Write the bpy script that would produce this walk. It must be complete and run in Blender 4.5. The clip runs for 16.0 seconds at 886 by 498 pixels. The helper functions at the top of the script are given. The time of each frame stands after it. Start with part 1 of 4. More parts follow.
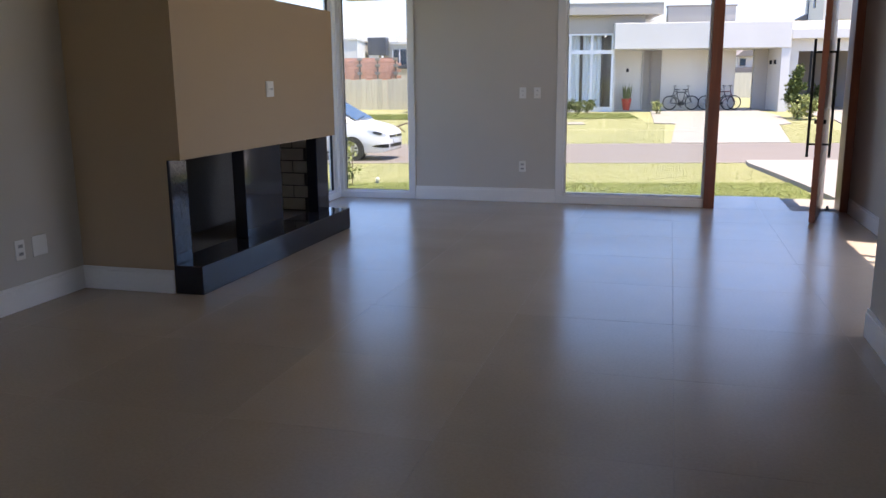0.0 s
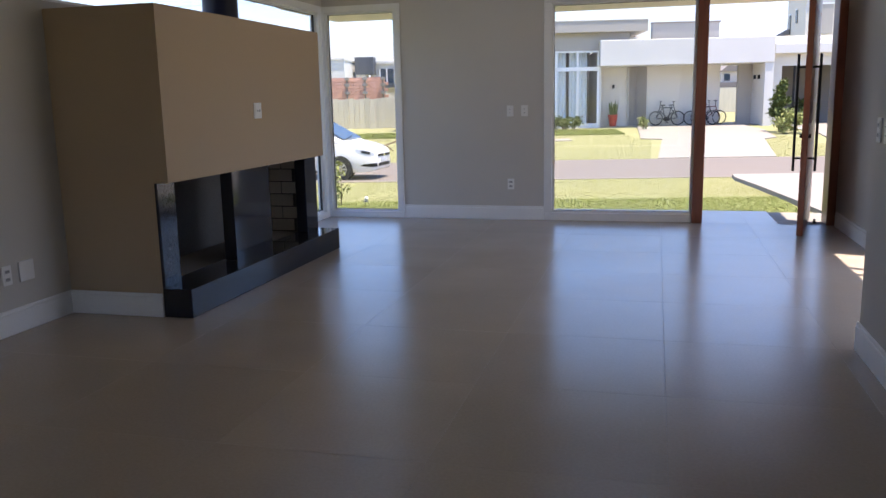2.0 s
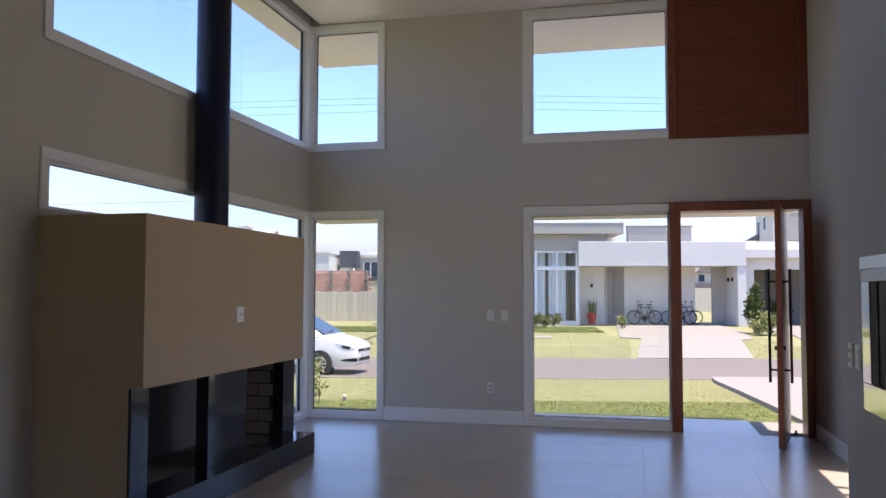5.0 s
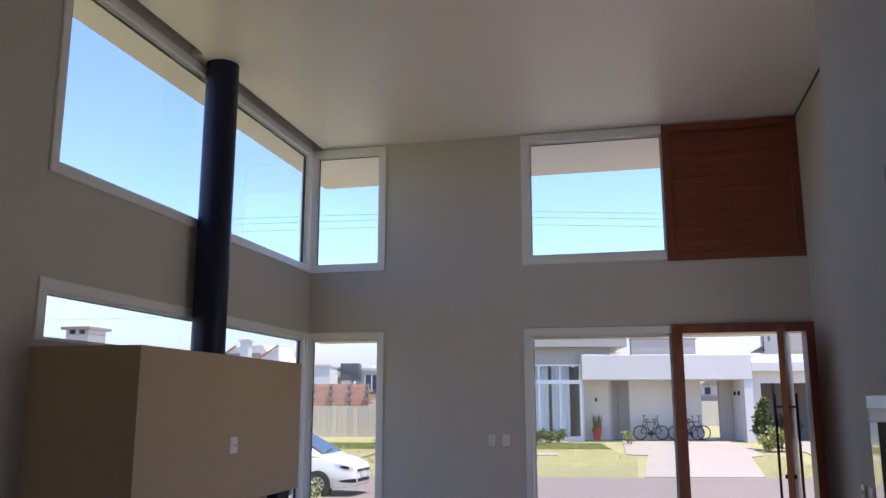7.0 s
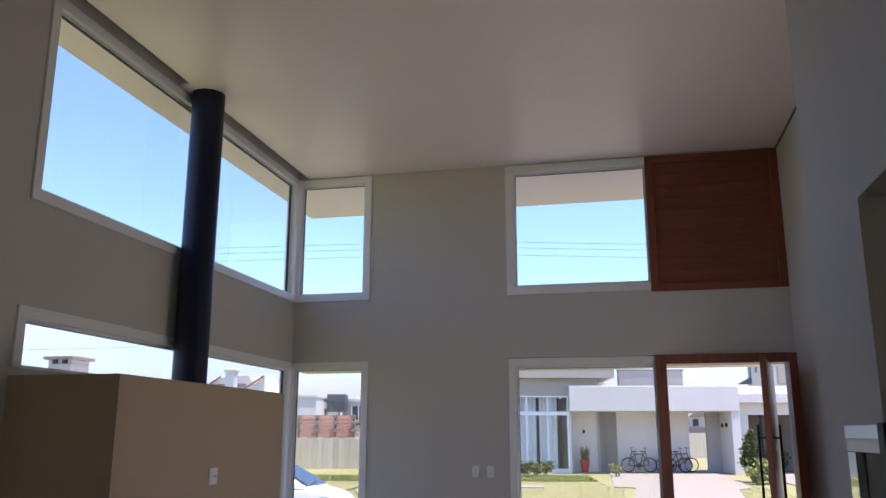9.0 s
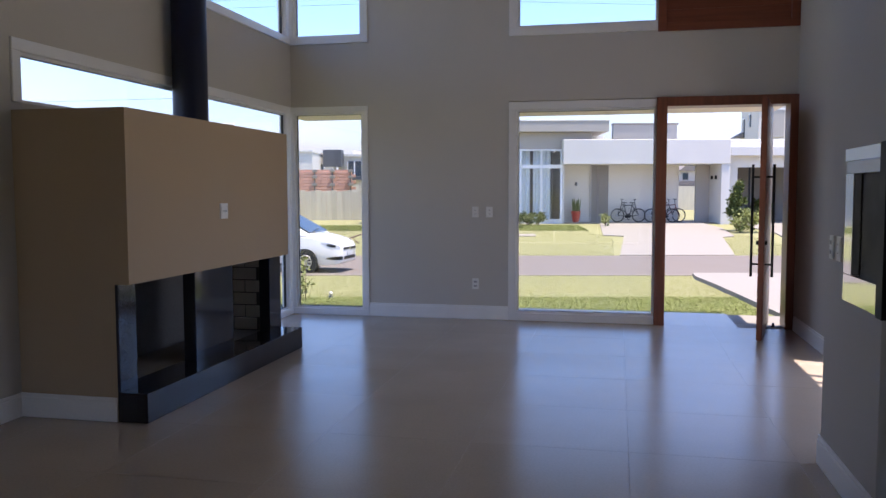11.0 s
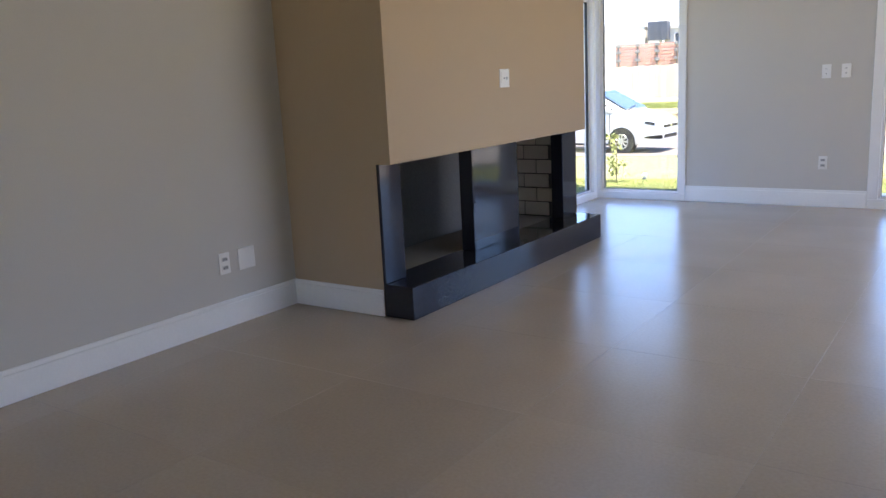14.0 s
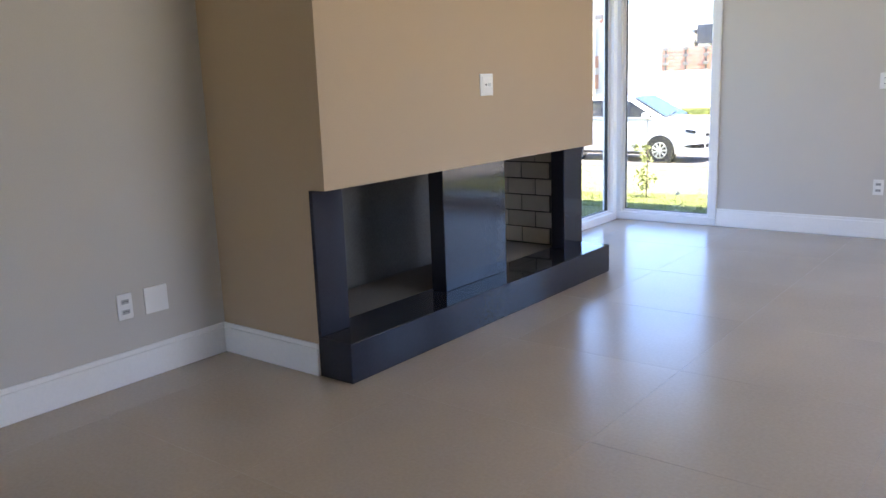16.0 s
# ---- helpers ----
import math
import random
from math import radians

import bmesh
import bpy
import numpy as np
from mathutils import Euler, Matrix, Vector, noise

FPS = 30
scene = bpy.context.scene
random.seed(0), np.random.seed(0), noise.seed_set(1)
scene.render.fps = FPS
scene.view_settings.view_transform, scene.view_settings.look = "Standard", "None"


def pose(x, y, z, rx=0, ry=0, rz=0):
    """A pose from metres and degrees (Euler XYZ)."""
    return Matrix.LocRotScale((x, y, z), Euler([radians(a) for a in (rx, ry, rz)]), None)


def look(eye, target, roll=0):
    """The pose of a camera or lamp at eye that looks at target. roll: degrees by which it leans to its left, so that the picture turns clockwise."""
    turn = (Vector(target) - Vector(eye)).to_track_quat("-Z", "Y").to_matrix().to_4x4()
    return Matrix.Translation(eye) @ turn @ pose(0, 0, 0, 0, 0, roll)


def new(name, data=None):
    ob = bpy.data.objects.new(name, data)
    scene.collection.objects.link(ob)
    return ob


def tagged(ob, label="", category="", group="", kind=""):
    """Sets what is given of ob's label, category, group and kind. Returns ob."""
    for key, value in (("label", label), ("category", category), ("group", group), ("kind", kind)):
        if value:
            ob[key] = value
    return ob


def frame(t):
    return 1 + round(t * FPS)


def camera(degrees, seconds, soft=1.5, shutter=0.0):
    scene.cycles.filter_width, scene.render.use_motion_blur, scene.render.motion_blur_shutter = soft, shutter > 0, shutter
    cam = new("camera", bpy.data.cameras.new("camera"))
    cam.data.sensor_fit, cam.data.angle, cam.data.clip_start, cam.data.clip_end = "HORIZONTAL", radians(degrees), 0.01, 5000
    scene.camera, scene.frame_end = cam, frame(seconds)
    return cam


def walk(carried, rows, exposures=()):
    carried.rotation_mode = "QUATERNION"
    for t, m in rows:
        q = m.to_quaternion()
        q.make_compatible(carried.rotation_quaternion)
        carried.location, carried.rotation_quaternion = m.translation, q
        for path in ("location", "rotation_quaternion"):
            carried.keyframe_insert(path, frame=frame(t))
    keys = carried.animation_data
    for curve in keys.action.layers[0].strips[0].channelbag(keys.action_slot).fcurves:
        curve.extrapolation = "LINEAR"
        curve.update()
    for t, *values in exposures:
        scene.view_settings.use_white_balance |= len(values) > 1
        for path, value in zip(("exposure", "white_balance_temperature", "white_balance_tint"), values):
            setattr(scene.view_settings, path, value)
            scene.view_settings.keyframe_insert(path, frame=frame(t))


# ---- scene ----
cam = camera(57.2, 16.0)
PATH = [
    (0, (0.215, 0.15, 1.346), (-0.307, 2.038, 0.942), -0.5),
    (0.5, (0.213, 0.16, 1.349), (-0.299, 2.052, 0.95), -0.7),
    (1, (0.215, 0.154, 1.351), (-0.298, 2.049, 0.974), -0.7),
    (1.5, (0.214, 0.16, 1.351), (-0.29, 2.06, 0.979), -0.9),
    (2, (0.211, 0.157, 1.355), (-0.288, 2.06, 0.993), -1.2),
    (2.5, (0.221, 0.137, 1.359), (-0.256, 2.047, 1.003), -0.9),
    (3, (0.226, 0.141, 1.364), (-0.272, 2.051, 1.045), -1.2),
    (3.5, (0.214, 0.159, 1.405), (-0.262, 2.091, 1.206), -0.6),
    (4, (0.23, 0.161, 1.432), (-0.263, 2.098, 1.353), -0.1),
    (4.5, (0.23, 0.149, 1.455), (-0.244, 2.092, 1.469), -0.1),
    (4.7, (0.221, 0.144, 1.462), (-0.241, 2.089, 1.514), 0.1),
    (6.8, (0.248, 0.14, 1.6), (-0.204, 2.057, 1.945), -0.1),
    (7, (0.244, 0.168, 1.608), (-0.211, 2.08, 1.982), -0.0),
    (7.5, (0.255, 0.18, 1.629), (-0.191, 2.075, 2.089), -0.1),
    (8, (0.256, 0.153, 1.631), (-0.167, 2.037, 2.15), 0.1),
    (8.2, (0.29, 0.156, 1.637), (-0.135, 2.042, 2.152), 0.2),
    (10.3, (0.238, 0.176, 1.512), (-0.169, 2.128, 1.669), -0.2),
    (10.5, (0.226, 0.169, 1.511), (-0.17, 2.127, 1.599), -0.4),
    (11, (0.212, 0.164, 1.449), (-0.207, 2.114, 1.307), -0.1),
    (11.5, (0.161, 0.182, 1.386), (-0.318, 2.102, 1.095), -0.2),
    (12, (0.124, 0.289, 1.336), (-0.491, 2.153, 0.95), -1.2),
    (12.5, (0.119, 0.472, 1.312), (-0.736, 2.236, 0.915), -1.2),
    (13, (0.1, 0.654, 1.309), (-0.942, 2.31, 0.895), -2.4),
    (13.5, (0.045, 0.924, 1.327), (-1.048, 2.549, 0.919), -2.1),
    (14, (0.013, 1.183, 1.312), (-1.111, 2.786, 0.904), -2.9),
    (14.5, (0.037, 1.488, 1.3), (-1.193, 3.003, 0.864), -2.2),
    (15, (-0.025, 1.774, 1.302), (-1.249, 3.293, 0.862), -1.8),
    (15.5, (-0.144, 2.002, 1.282), (-1.331, 3.557, 0.869), -1.3),
    (16, (-0.158, 2.191, 1.322), (-1.369, 3.731, 0.92), -2.1),
]
EXPOSURES = [(0, 2.4, 6650, 20), (3.0, 2.35, 6650, 20), (4.5, 2.15, 6500, 23), (7.0, 2.1, 6300, 25), (8.0, 2.1, 6300, 25), (11.0, 2.15, 6350, 24), (11.5, 2.4, 6500, 22), (12.0, 2.45, 6650, 19), (12.5, 2.4, 6650, 19), (13.0, 2.7, 6600, 18), (13.5, 3.2, 6600, 18), (14.5, 3.58, 6600, 18), (16, 3.8, 6600, 18)]
walk(cam, [(t, look(eye, target, roll)) for t, eye, target, roll in PATH], EXPOSURES)

# ---- light ----
SUN_EL, SUN_AZ = radians(77.5), radians(-18)      # azimuth from +x towards +y
world = bpy.data.worlds.new("world")
scene.world = world
world.use_nodes = True
wn = world.node_tree.nodes
sky = wn.new("ShaderNodeTexSky")
sky.sky_type = "NISHITA"
sky.sun_disc = False
sky.sun_elevation = SUN_EL
sky.sun_rotation = math.pi / 2 - SUN_AZ
sky.air_density, sky.dust_density, sky.ozone_density = 0.75, 0.2, 6.0
wn["Background"].inputs["Strength"].default_value = 0.1
# thin white cloud low in the sky
wt = world.node_tree
geo_, sep_, cl_, cr_, hz_, ml_, mx_ = (wn.new("ShaderNode" + k) for k in ("TexCoord", "SeparateXYZ", "TexNoise", "MapRange", "MapRange", "Math", "Mix"))
mp_ = wn.new("ShaderNodeMapping")
mp_.inputs["Scale"].default_value = (1, 1, 3.5)
wt.links.new(geo_.outputs["Generated"], sep_.inputs[0])
wt.links.new(geo_.outputs["Generated"], mp_.inputs[0])
wt.links.new(mp_.outputs[0], cl_.inputs["Vector"])
cl_.inputs["Scale"].default_value, cl_.inputs["Detail"].default_value, cl_.inputs["Roughness"].default_value = 4.5, 8, 0.6
cr_.inputs["From Min"].default_value, cr_.inputs["From Max"].default_value = 0.36, 0.62
hz_.inputs["From Min"].default_value, hz_.inputs["From Max"].default_value, hz_.inputs["To Min"].default_value, hz_.inputs["To Max"].default_value = 0.05, 0.17, 1.0, 0.0
wt.links.new(cl_.outputs["Fac"], cr_.inputs["Value"])
wt.links.new(sep_.outputs["Z"], hz_.inputs["Value"])
ml_.operation = "MULTIPLY"
veil_ = wn.new("ShaderNodeMapRange")
veil_.inputs["To Min"].default_value = 0.85
wt.links.new(cr_.outputs[0], veil_.inputs["Value"])
wt.links.new(veil_.outputs[0], ml_.inputs[0])
wt.links.new(hz_.outputs[0], ml_.inputs[1])
mx_.data_type = "RGBA"
wt.links.new(ml_.outputs[0], mx_.inputs["Factor"])
wt.links.new(sky.outputs[0], mx_.inputs["A"])
tone_ = wn.new("ShaderNodeMix")
tone_.data_type = "RGBA"
tone_.inputs["A"].default_value, tone_.inputs["B"].default_value = (1.62, 1.68, 1.80, 1), (2.15, 2.16, 2.18, 1)
wt.links.new(cr_.outputs[0], tone_.inputs["Factor"])
wt.links.new(tone_.outputs["Result"], mx_.inputs["B"])
wt.links.new(mx_.outputs["Result"], wn["Background"].inputs["Color"])
sun_data = bpy.data.lights.new("sun", "SUN")
sun_data.energy, sun_data.angle, sun_data.color = 2.4, radians(0.53), (1.0, 0.915, 0.765)
sun = new("sun", sun_data)
sun.matrix_world = look((math.cos(SUN_AZ) * math.cos(SUN_EL) * 30, math.sin(SUN_AZ) * math.cos(SUN_EL) * 30, math.sin(SUN_EL) * 30), (0, 0, 0))


# area lamps as sky light: garden door, plus fill at the added back door
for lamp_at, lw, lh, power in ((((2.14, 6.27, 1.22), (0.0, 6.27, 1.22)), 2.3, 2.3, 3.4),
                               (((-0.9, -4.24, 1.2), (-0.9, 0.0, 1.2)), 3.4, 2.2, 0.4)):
    la = bpy.data.lights.new("sky_fill_lamp", "AREA")
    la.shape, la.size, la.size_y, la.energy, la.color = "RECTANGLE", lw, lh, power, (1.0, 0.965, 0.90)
    new("sky_fill_lamp", la).matrix_world = look(*lamp_at)


# ---- materials ----
def mat(name, color, rough=0.5, metal=0.0, spec=0.5, vary=0.12, scale=6.0, fine=90.0, bump=0.08, coat=0.0, obj_random=0.0, island=0.0, stretch=(1, 1, 1), tint=None, depth=0.002):
    """A painted or mineral surface: base colour, broad blotches, fine grain and relief."""
    m = bpy.data.materials.new(name)
    m.use_nodes = True
    nt = m.node_tree
    n, l = nt.nodes, nt.links
    bsdf = n["Principled BSDF"]
    bsdf.inputs["Metallic"].default_value = metal
    bsdf.inputs["Specular IOR Level"].default_value = spec
    bsdf.inputs["Coat Weight"].default_value = coat
    tc = n.new("ShaderNodeNewGeometry")
    mp = n.new("ShaderNodeMapping")
    mp.inputs["Scale"].default_value = stretch
    l.new(tc.outputs["Position"], mp.inputs["Vector"])
    big = n.new("ShaderNodeTexNoise")
    big.inputs["Scale"].default_value, big.inputs["Detail"].default_value = scale, 5
    small = n.new("ShaderNodeTexNoise")
    small.inputs["Scale"].default_value, small.inputs["Detail"].default_value = fine, 3
    for t in (big, small):
        l.new(mp.outputs[0], t.inputs["Vector"])
    add = n.new("ShaderNodeMath")
    add.operation = "ADD"
    l.new(big.outputs["Fac"], add.inputs[0])
    l.new(small.outputs["Fac"], add.inputs[1])
    src = add.outputs[0]
    if obj_random or island:
        info = n.new("ShaderNodeObjectInfo") if obj_random else n.new("ShaderNodeNewGeometry")
        mul = n.new("ShaderNodeMath")
        mul.operation = "MULTIPLY_ADD"
        l.new(info.outputs["Random" if obj_random else "Random Per Island"], mul.inputs[0])
        mul.inputs[1].default_value = obj_random or island
        l.new(src, mul.inputs[2])
        src = mul.outputs[0]
    ramp = n.new("ShaderNodeMapRange")
    ramp.inputs["From Min"].default_value, ramp.inputs["From Max"].default_value = 0.55, 1.45 + (obj_random or island)
    l.new(src, ramp.inputs["Value"])
    mix = n.new("ShaderNodeMix")
    mix.data_type = "RGBA"
    c = Vector(color)
    t2 = Vector(tint) if tint else c * (1 + vary)
    lo = c * (1 - vary)
    mix.inputs["A"].default_value = (*lo, 1)
    mix.inputs["B"].default_value = (*t2, 1)
    l.new(ramp.outputs[0], mix.inputs["Factor"])
    l.new(mix.outputs["Result"], bsdf.inputs["Base Color"])
    rr = n.new("ShaderNodeMapRange")
    rr.inputs["From Min"].default_value, rr.inputs["From Max"].default_value = 0.3, 0.7
    rr.inputs["To Min"].default_value, rr.inputs["To Max"].default_value = max(0.02, rough * 0.88), min(1, rough * 1.12)
    l.new(big.outputs["Fac"], rr.inputs["Value"])
    l.new(rr.outputs[0], bsdf.inputs["Roughness"])
    if bump:
        b = n.new("ShaderNodeBump")
        b.inputs["Strength"].default_value, b.inputs["Distance"].default_value = bump, depth
        l.new(small.outputs["Fac"], b.inputs["Height"])
        l.new(b.outputs[0], bsdf.inputs["Normal"])
    return m


def glass_mat(name, tint=(0.97, 0.985, 0.98), rough=0.0, strength=1.0):
    """A thin pane: it lets light through and mirrors by the angle of view."""
    m = bpy.data.materials.new(name)
    m.use_nodes = True
    n, l = m.node_tree.nodes, m.node_tree.links
    n.remove(n["Principled BSDF"])
    tr, gl, mx, lw = (n.new("ShaderNode" + k) for k in ("BsdfTransparent", "BsdfGlossy", "MixShader", "LayerWeight"))
    lw.inputs["Blend"].default_value = 0.5
    pw, fr = n.new("ShaderNodeMath"), n.new("ShaderNodeMath")
    pw.operation, fr.operation = "POWER", "MULTIPLY_ADD"
    pw.inputs[1].default_value, fr.inputs[1].default_value, fr.inputs[2].default_value = 5.0, 0.7, 0.03
    l.new(lw.outputs["Facing"], pw.inputs[0])
    l.new(pw.outputs[0], fr.inputs[0])
    tr.inputs["Color"].default_value = (*tint, 1)
    gl.inputs["Roughness"].default_value = rough
    l.new(fr.outputs[0], mx.inputs[0])
    l.new(tr.outputs[0], mx.inputs[1])
    l.new(gl.outputs[0], mx.inputs[2])
    l.new(mx.outputs[0], n["Material Output"].inputs["Surface"])
    return m


def wood_mat(name, color, dark, rough=0.4, axis=2):
    m = bpy.data.materials.new(name)
    m.use_nodes = True
    n, l = m.node_tree.nodes, m.node_tree.links
    bsdf = n["Principled BSDF"]
    geo, mp = n.new("ShaderNodeNewGeometry"), n.new("ShaderNodeMapping")
    s = [26, 26, 26]
    s[axis] = 1.6
    mp.inputs["Scale"].default_value = s
    l.new(geo.outputs["Position"], mp.inputs["Vector"])
    nz = n.new("ShaderNodeTexNoise")
    nz.inputs["Scale"].default_value, nz.inputs["Detail"].default_value, nz.inputs["Distortion"].default_value = 1.0, 6, 0.6
    l.new(mp.outputs[0], nz.inputs["Vector"])
    rp = n.new("ShaderNodeValToRGB")
    rp.color_ramp.elements[0].position, rp.color_ramp.elements[1].position = 0.32, 0.7
    rp.color_ramp.elements[0].color, rp.color_ramp.elements[1].color = (*dark, 1), (*color, 1)
    l.new(nz.outputs["Fac"], rp.inputs[0])
    l.new(rp.outputs[0], bsdf.inputs["Base Color"])
    bsdf.inputs["Roughness"].default_value = rough
    b = n.new("ShaderNodeBump")
    b.inputs["Strength"].default_value, b.inputs["Distance"].default_value = 0.15, 0.002
    l.new(nz.outputs["Fac"], b.inputs["Height"])
    l.new(b.outputs[0], bsdf.inputs["Normal"])
    return m


M_WALL = mat("grey_wall_paint", (0.552, 0.526, 0.488), 0.75, vary=0.05, scale=1.5, fine=160, bump=0.12)
M_BEIGE = mat("beige_hood_paint", (0.47, 0.355, 0.235), 0.7, vary=0.05, scale=2, fine=160, bump=0.12)
M_CEIL = mat("ceiling_paint", (0.86, 0.79, 0.75), 0.35, vary=0.03, scale=1.2, fine=120, bump=0.03)
M_WHITE = mat("white_trim_paint", (0.84, 0.84, 0.83), 0.4, vary=0.04, scale=3, fine=80, bump=0.04)
M_PVC = mat("white_window_frame", (0.80, 0.80, 0.80), 0.32, vary=0.03, scale=4, fine=60, bump=0.02)
M_GASKET = mat("black_rubber_gasket", (0.02, 0.02, 0.02), 0.6, bump=0.0)
M_TILE = mat("porcelain_floor_tile", (0.43, 0.362, 0.295), 0.24, vary=0.14, scale=1.3, fine=70, bump=0.0, obj_random=0.3)
M_GROUT = mat("floor_grout", (0.36, 0.32, 0.275), 0.8, bump=0.2)
M_GRANITE = mat("black_polished_granite", (0.020, 0.023, 0.034), 0.075, vary=0.2, scale=90, fine=400, bump=0.0, spec=0.45)
M_BRICK = mat("pale_fire_brick", (0.78, 0.735, 0.67), 0.85, vary=0.12, scale=9, fine=120, bump=0.35, obj_random=0.4)
M_MORTAR = mat("grey_mortar", (0.11, 0.105, 0.10), 0.9, bump=0.4)
# mottled dark grey for the back of the firebox
M_FIREBACK = mat("dark_grey_firebox_back", (0.15, 0.145, 0.14), 0.9, vary=0.25, scale=2.5, bump=0.2)
M_ASH = mat("pale_firebox_floor", (0.22, 0.205, 0.185), 0.9, bump=0.3)
M_FLUE = mat("black_painted_steel_flue", (0.008, 0.011, 0.034), 0.40, spec=0.3, vary=0.2, scale=8, bump=0.02)
M_DOOR = wood_mat("red_brown_varnished_wood", (0.25, 0.076, 0.036), (0.175, 0.05, 0.024), 0.34, 2)
M_PANEL = wood_mat("red_brown_wood_panel", (0.225, 0.058, 0.026), (0.17, 0.042, 0.019), 0.4, 0)
M_MATTBLACK = mat("matte_black_metal", (0.012, 0.012, 0.015), 0.55, vary=0.2, scale=5, bump=0.05, spec=0.25)
M_BLACK = mat("black_metal", (0.015, 0.015, 0.016), 0.4, metal=0.6, bump=0.02)
M_CHROME = mat("polished_steel", (0.72, 0.73, 0.74), 0.06, metal=1.0, vary=0.03, bump=0.0)
M_STEEL = mat("brushed_steel", (0.45, 0.46, 0.48), 0.32, metal=1.0, vary=0.05, bump=0.0)
M_GLASS = glass_mat("window_glass")
M_PLASTIC = mat("white_switch_plastic", (0.80, 0.80, 0.79), 0.36, vary=0.02, bump=0.0)
M_RECESS = mat("grey_socket_recess", (0.40, 0.41, 0.42), 0.5, vary=0.05, bump=0.0)
M_SLOT = mat("dark_slot_and_gap_shade", (0.10, 0.10, 0.11), 0.5, bump=0.0)
M_SOFFIT = mat("cream_soffit_paint", (0.80, 0.705, 0.655), 0.8, vary=0.04, scale=2, bump=0.1)
M_RENDER = mat("white_facade_render", (0.63, 0.612, 0.57), 0.85, vary=0.05, scale=1.0, fine=60, bump=0.2)
M_GREYREND = mat("grey_facade_render", (0.42, 0.39, 0.35), 0.85, vary=0.07, scale=0.8, fine=60, bump=0.2)
# brown-grey render; also the painted-in darkness of the room opposite
M_DARKREND_SHADE = mat("brown_grey_render_room_shade", (0.22, 0.195, 0.175), 0.85, vary=0.08, scale=1, bump=0.2)
M_PALEREND = mat("pale_facade_render", (0.66, 0.62, 0.55), 0.85, vary=0.06, scale=0.8, bump=0.2)
M_CONC = mat("pale_concrete_paving", (0.25, 0.229, 0.197), 0.9, vary=0.09, scale=0.9, fine=40, bump=0.3)
M_ROAD = mat("grey_pink_road_paving", (0.15, 0.128, 0.108), 0.9, vary=0.1, scale=0.5, fine=30, bump=0.3)
M_KERB = mat("concrete_kerb", (0.20, 0.178, 0.145), 0.9, vary=0.15, scale=4, bump=0.3)
M_SOIL = mat("lawn_soil", (0.215, 0.212, 0.085), 0.95, vary=0.15, scale=0.45, fine=22, bump=0.08, tint=(0.27, 0.265, 0.125), depth=0.02)
M_GRASS = mat("grass_blades", (0.205, 0.218, 0.075), 0.8, vary=0.12, scale=0.6, fine=9, bump=0, island=0.2, tint=(0.28, 0.282, 0.125), spec=0.1)
M_GREENGRASS = mat("green_grass_blades", (0.125, 0.16, 0.045), 0.8, vary=0.2, scale=1.2, fine=12, bump=0, island=0.25, tint=(0.20, 0.23, 0.075), spec=0.1)
M_LEAF = mat("shrub_leaves", (0.055, 0.085, 0.022), 0.55, vary=0.4, scale=3, fine=20, bump=0, island=0.7, tint=(0.15, 0.18, 0.05), spec=0.2)
M_PALELEAF = mat("pale_young_leaves", (0.20, 0.24, 0.07), 0.6, vary=0.3, scale=3, fine=20, bump=0, island=0.6, tint=(0.36, 0.38, 0.14), spec=0.2)
M_BARK = mat("shrub_bark", (0.14, 0.10, 0.07), 0.9, bump=0.5)
M_FENCE = mat("weathered_fence_boards", (0.56, 0.53, 0.44), 0.9, vary=0.22, scale=2, fine=30, bump=0.3, obj_random=0.5, stretch=(4, 4, 0.6))
M_REDBRICK = mat("red_hollow_brick", (0.56, 0.31, 0.23), 0.9, vary=0.2, scale=3, fine=30, bump=0.4, obj_random=0.5)
M_CARPAINT = mat("white_car_paint", (0.76, 0.75, 0.725), 0.2, vary=0.02, scale=2, bump=0.0, coat=0.8)
M_TYRE = mat("black_tyre_rubber_and_arch_shade", (0.02, 0.02, 0.02), 0.85, bump=0.2)
M_ALLOY = mat("silver_alloy_rim", (0.55, 0.56, 0.57), 0.3, metal=0.9, bump=0.0)
M_CARGLASS = mat("dark_car_glass", (0.03, 0.05, 0.07), 0.06, vary=0.05, bump=0.0, spec=0.7)
M_SIDEGLASS = mat("dark_side_glass", (0.02, 0.022, 0.025), 0.12, vary=0.05, bump=0.0, spec=0.25)
M_PLATE = mat("number_plate", (0.55, 0.56, 0.57), 0.4, bump=0.0)
M_LAMP = mat("clear_headlamp", (0.45, 0.47, 0.5), 0.12, vary=0.1, scale=30, bump=0.0, spec=0.7)
M_REDPOT = mat("red_glazed_pot", (0.55, 0.035, 0.025), 0.3, bump=0.0)
M_CURTAIN = mat("white_curtain_cloth", (0.72, 0.75, 0.78), 0.9, vary=0.05, bump=0.1)
M_BIKE = mat("dark_bicycle_paint", (0.03, 0.03, 0.035), 0.35, bump=0.0)
M_BIKERED = mat("dark_red_bicycle_paint", (0.16, 0.02, 0.025), 0.35, bump=0.0)
M_SLATE = mat("slate_grey_cladding", (0.075, 0.08, 0.09), 0.7, vary=0.12, scale=2, bump=0.2)
M_ROOFTILE = mat("red_roof_tiles", (0.36, 0.15, 0.09), 0.9, vary=0.2, scale=6, bump=0.4)


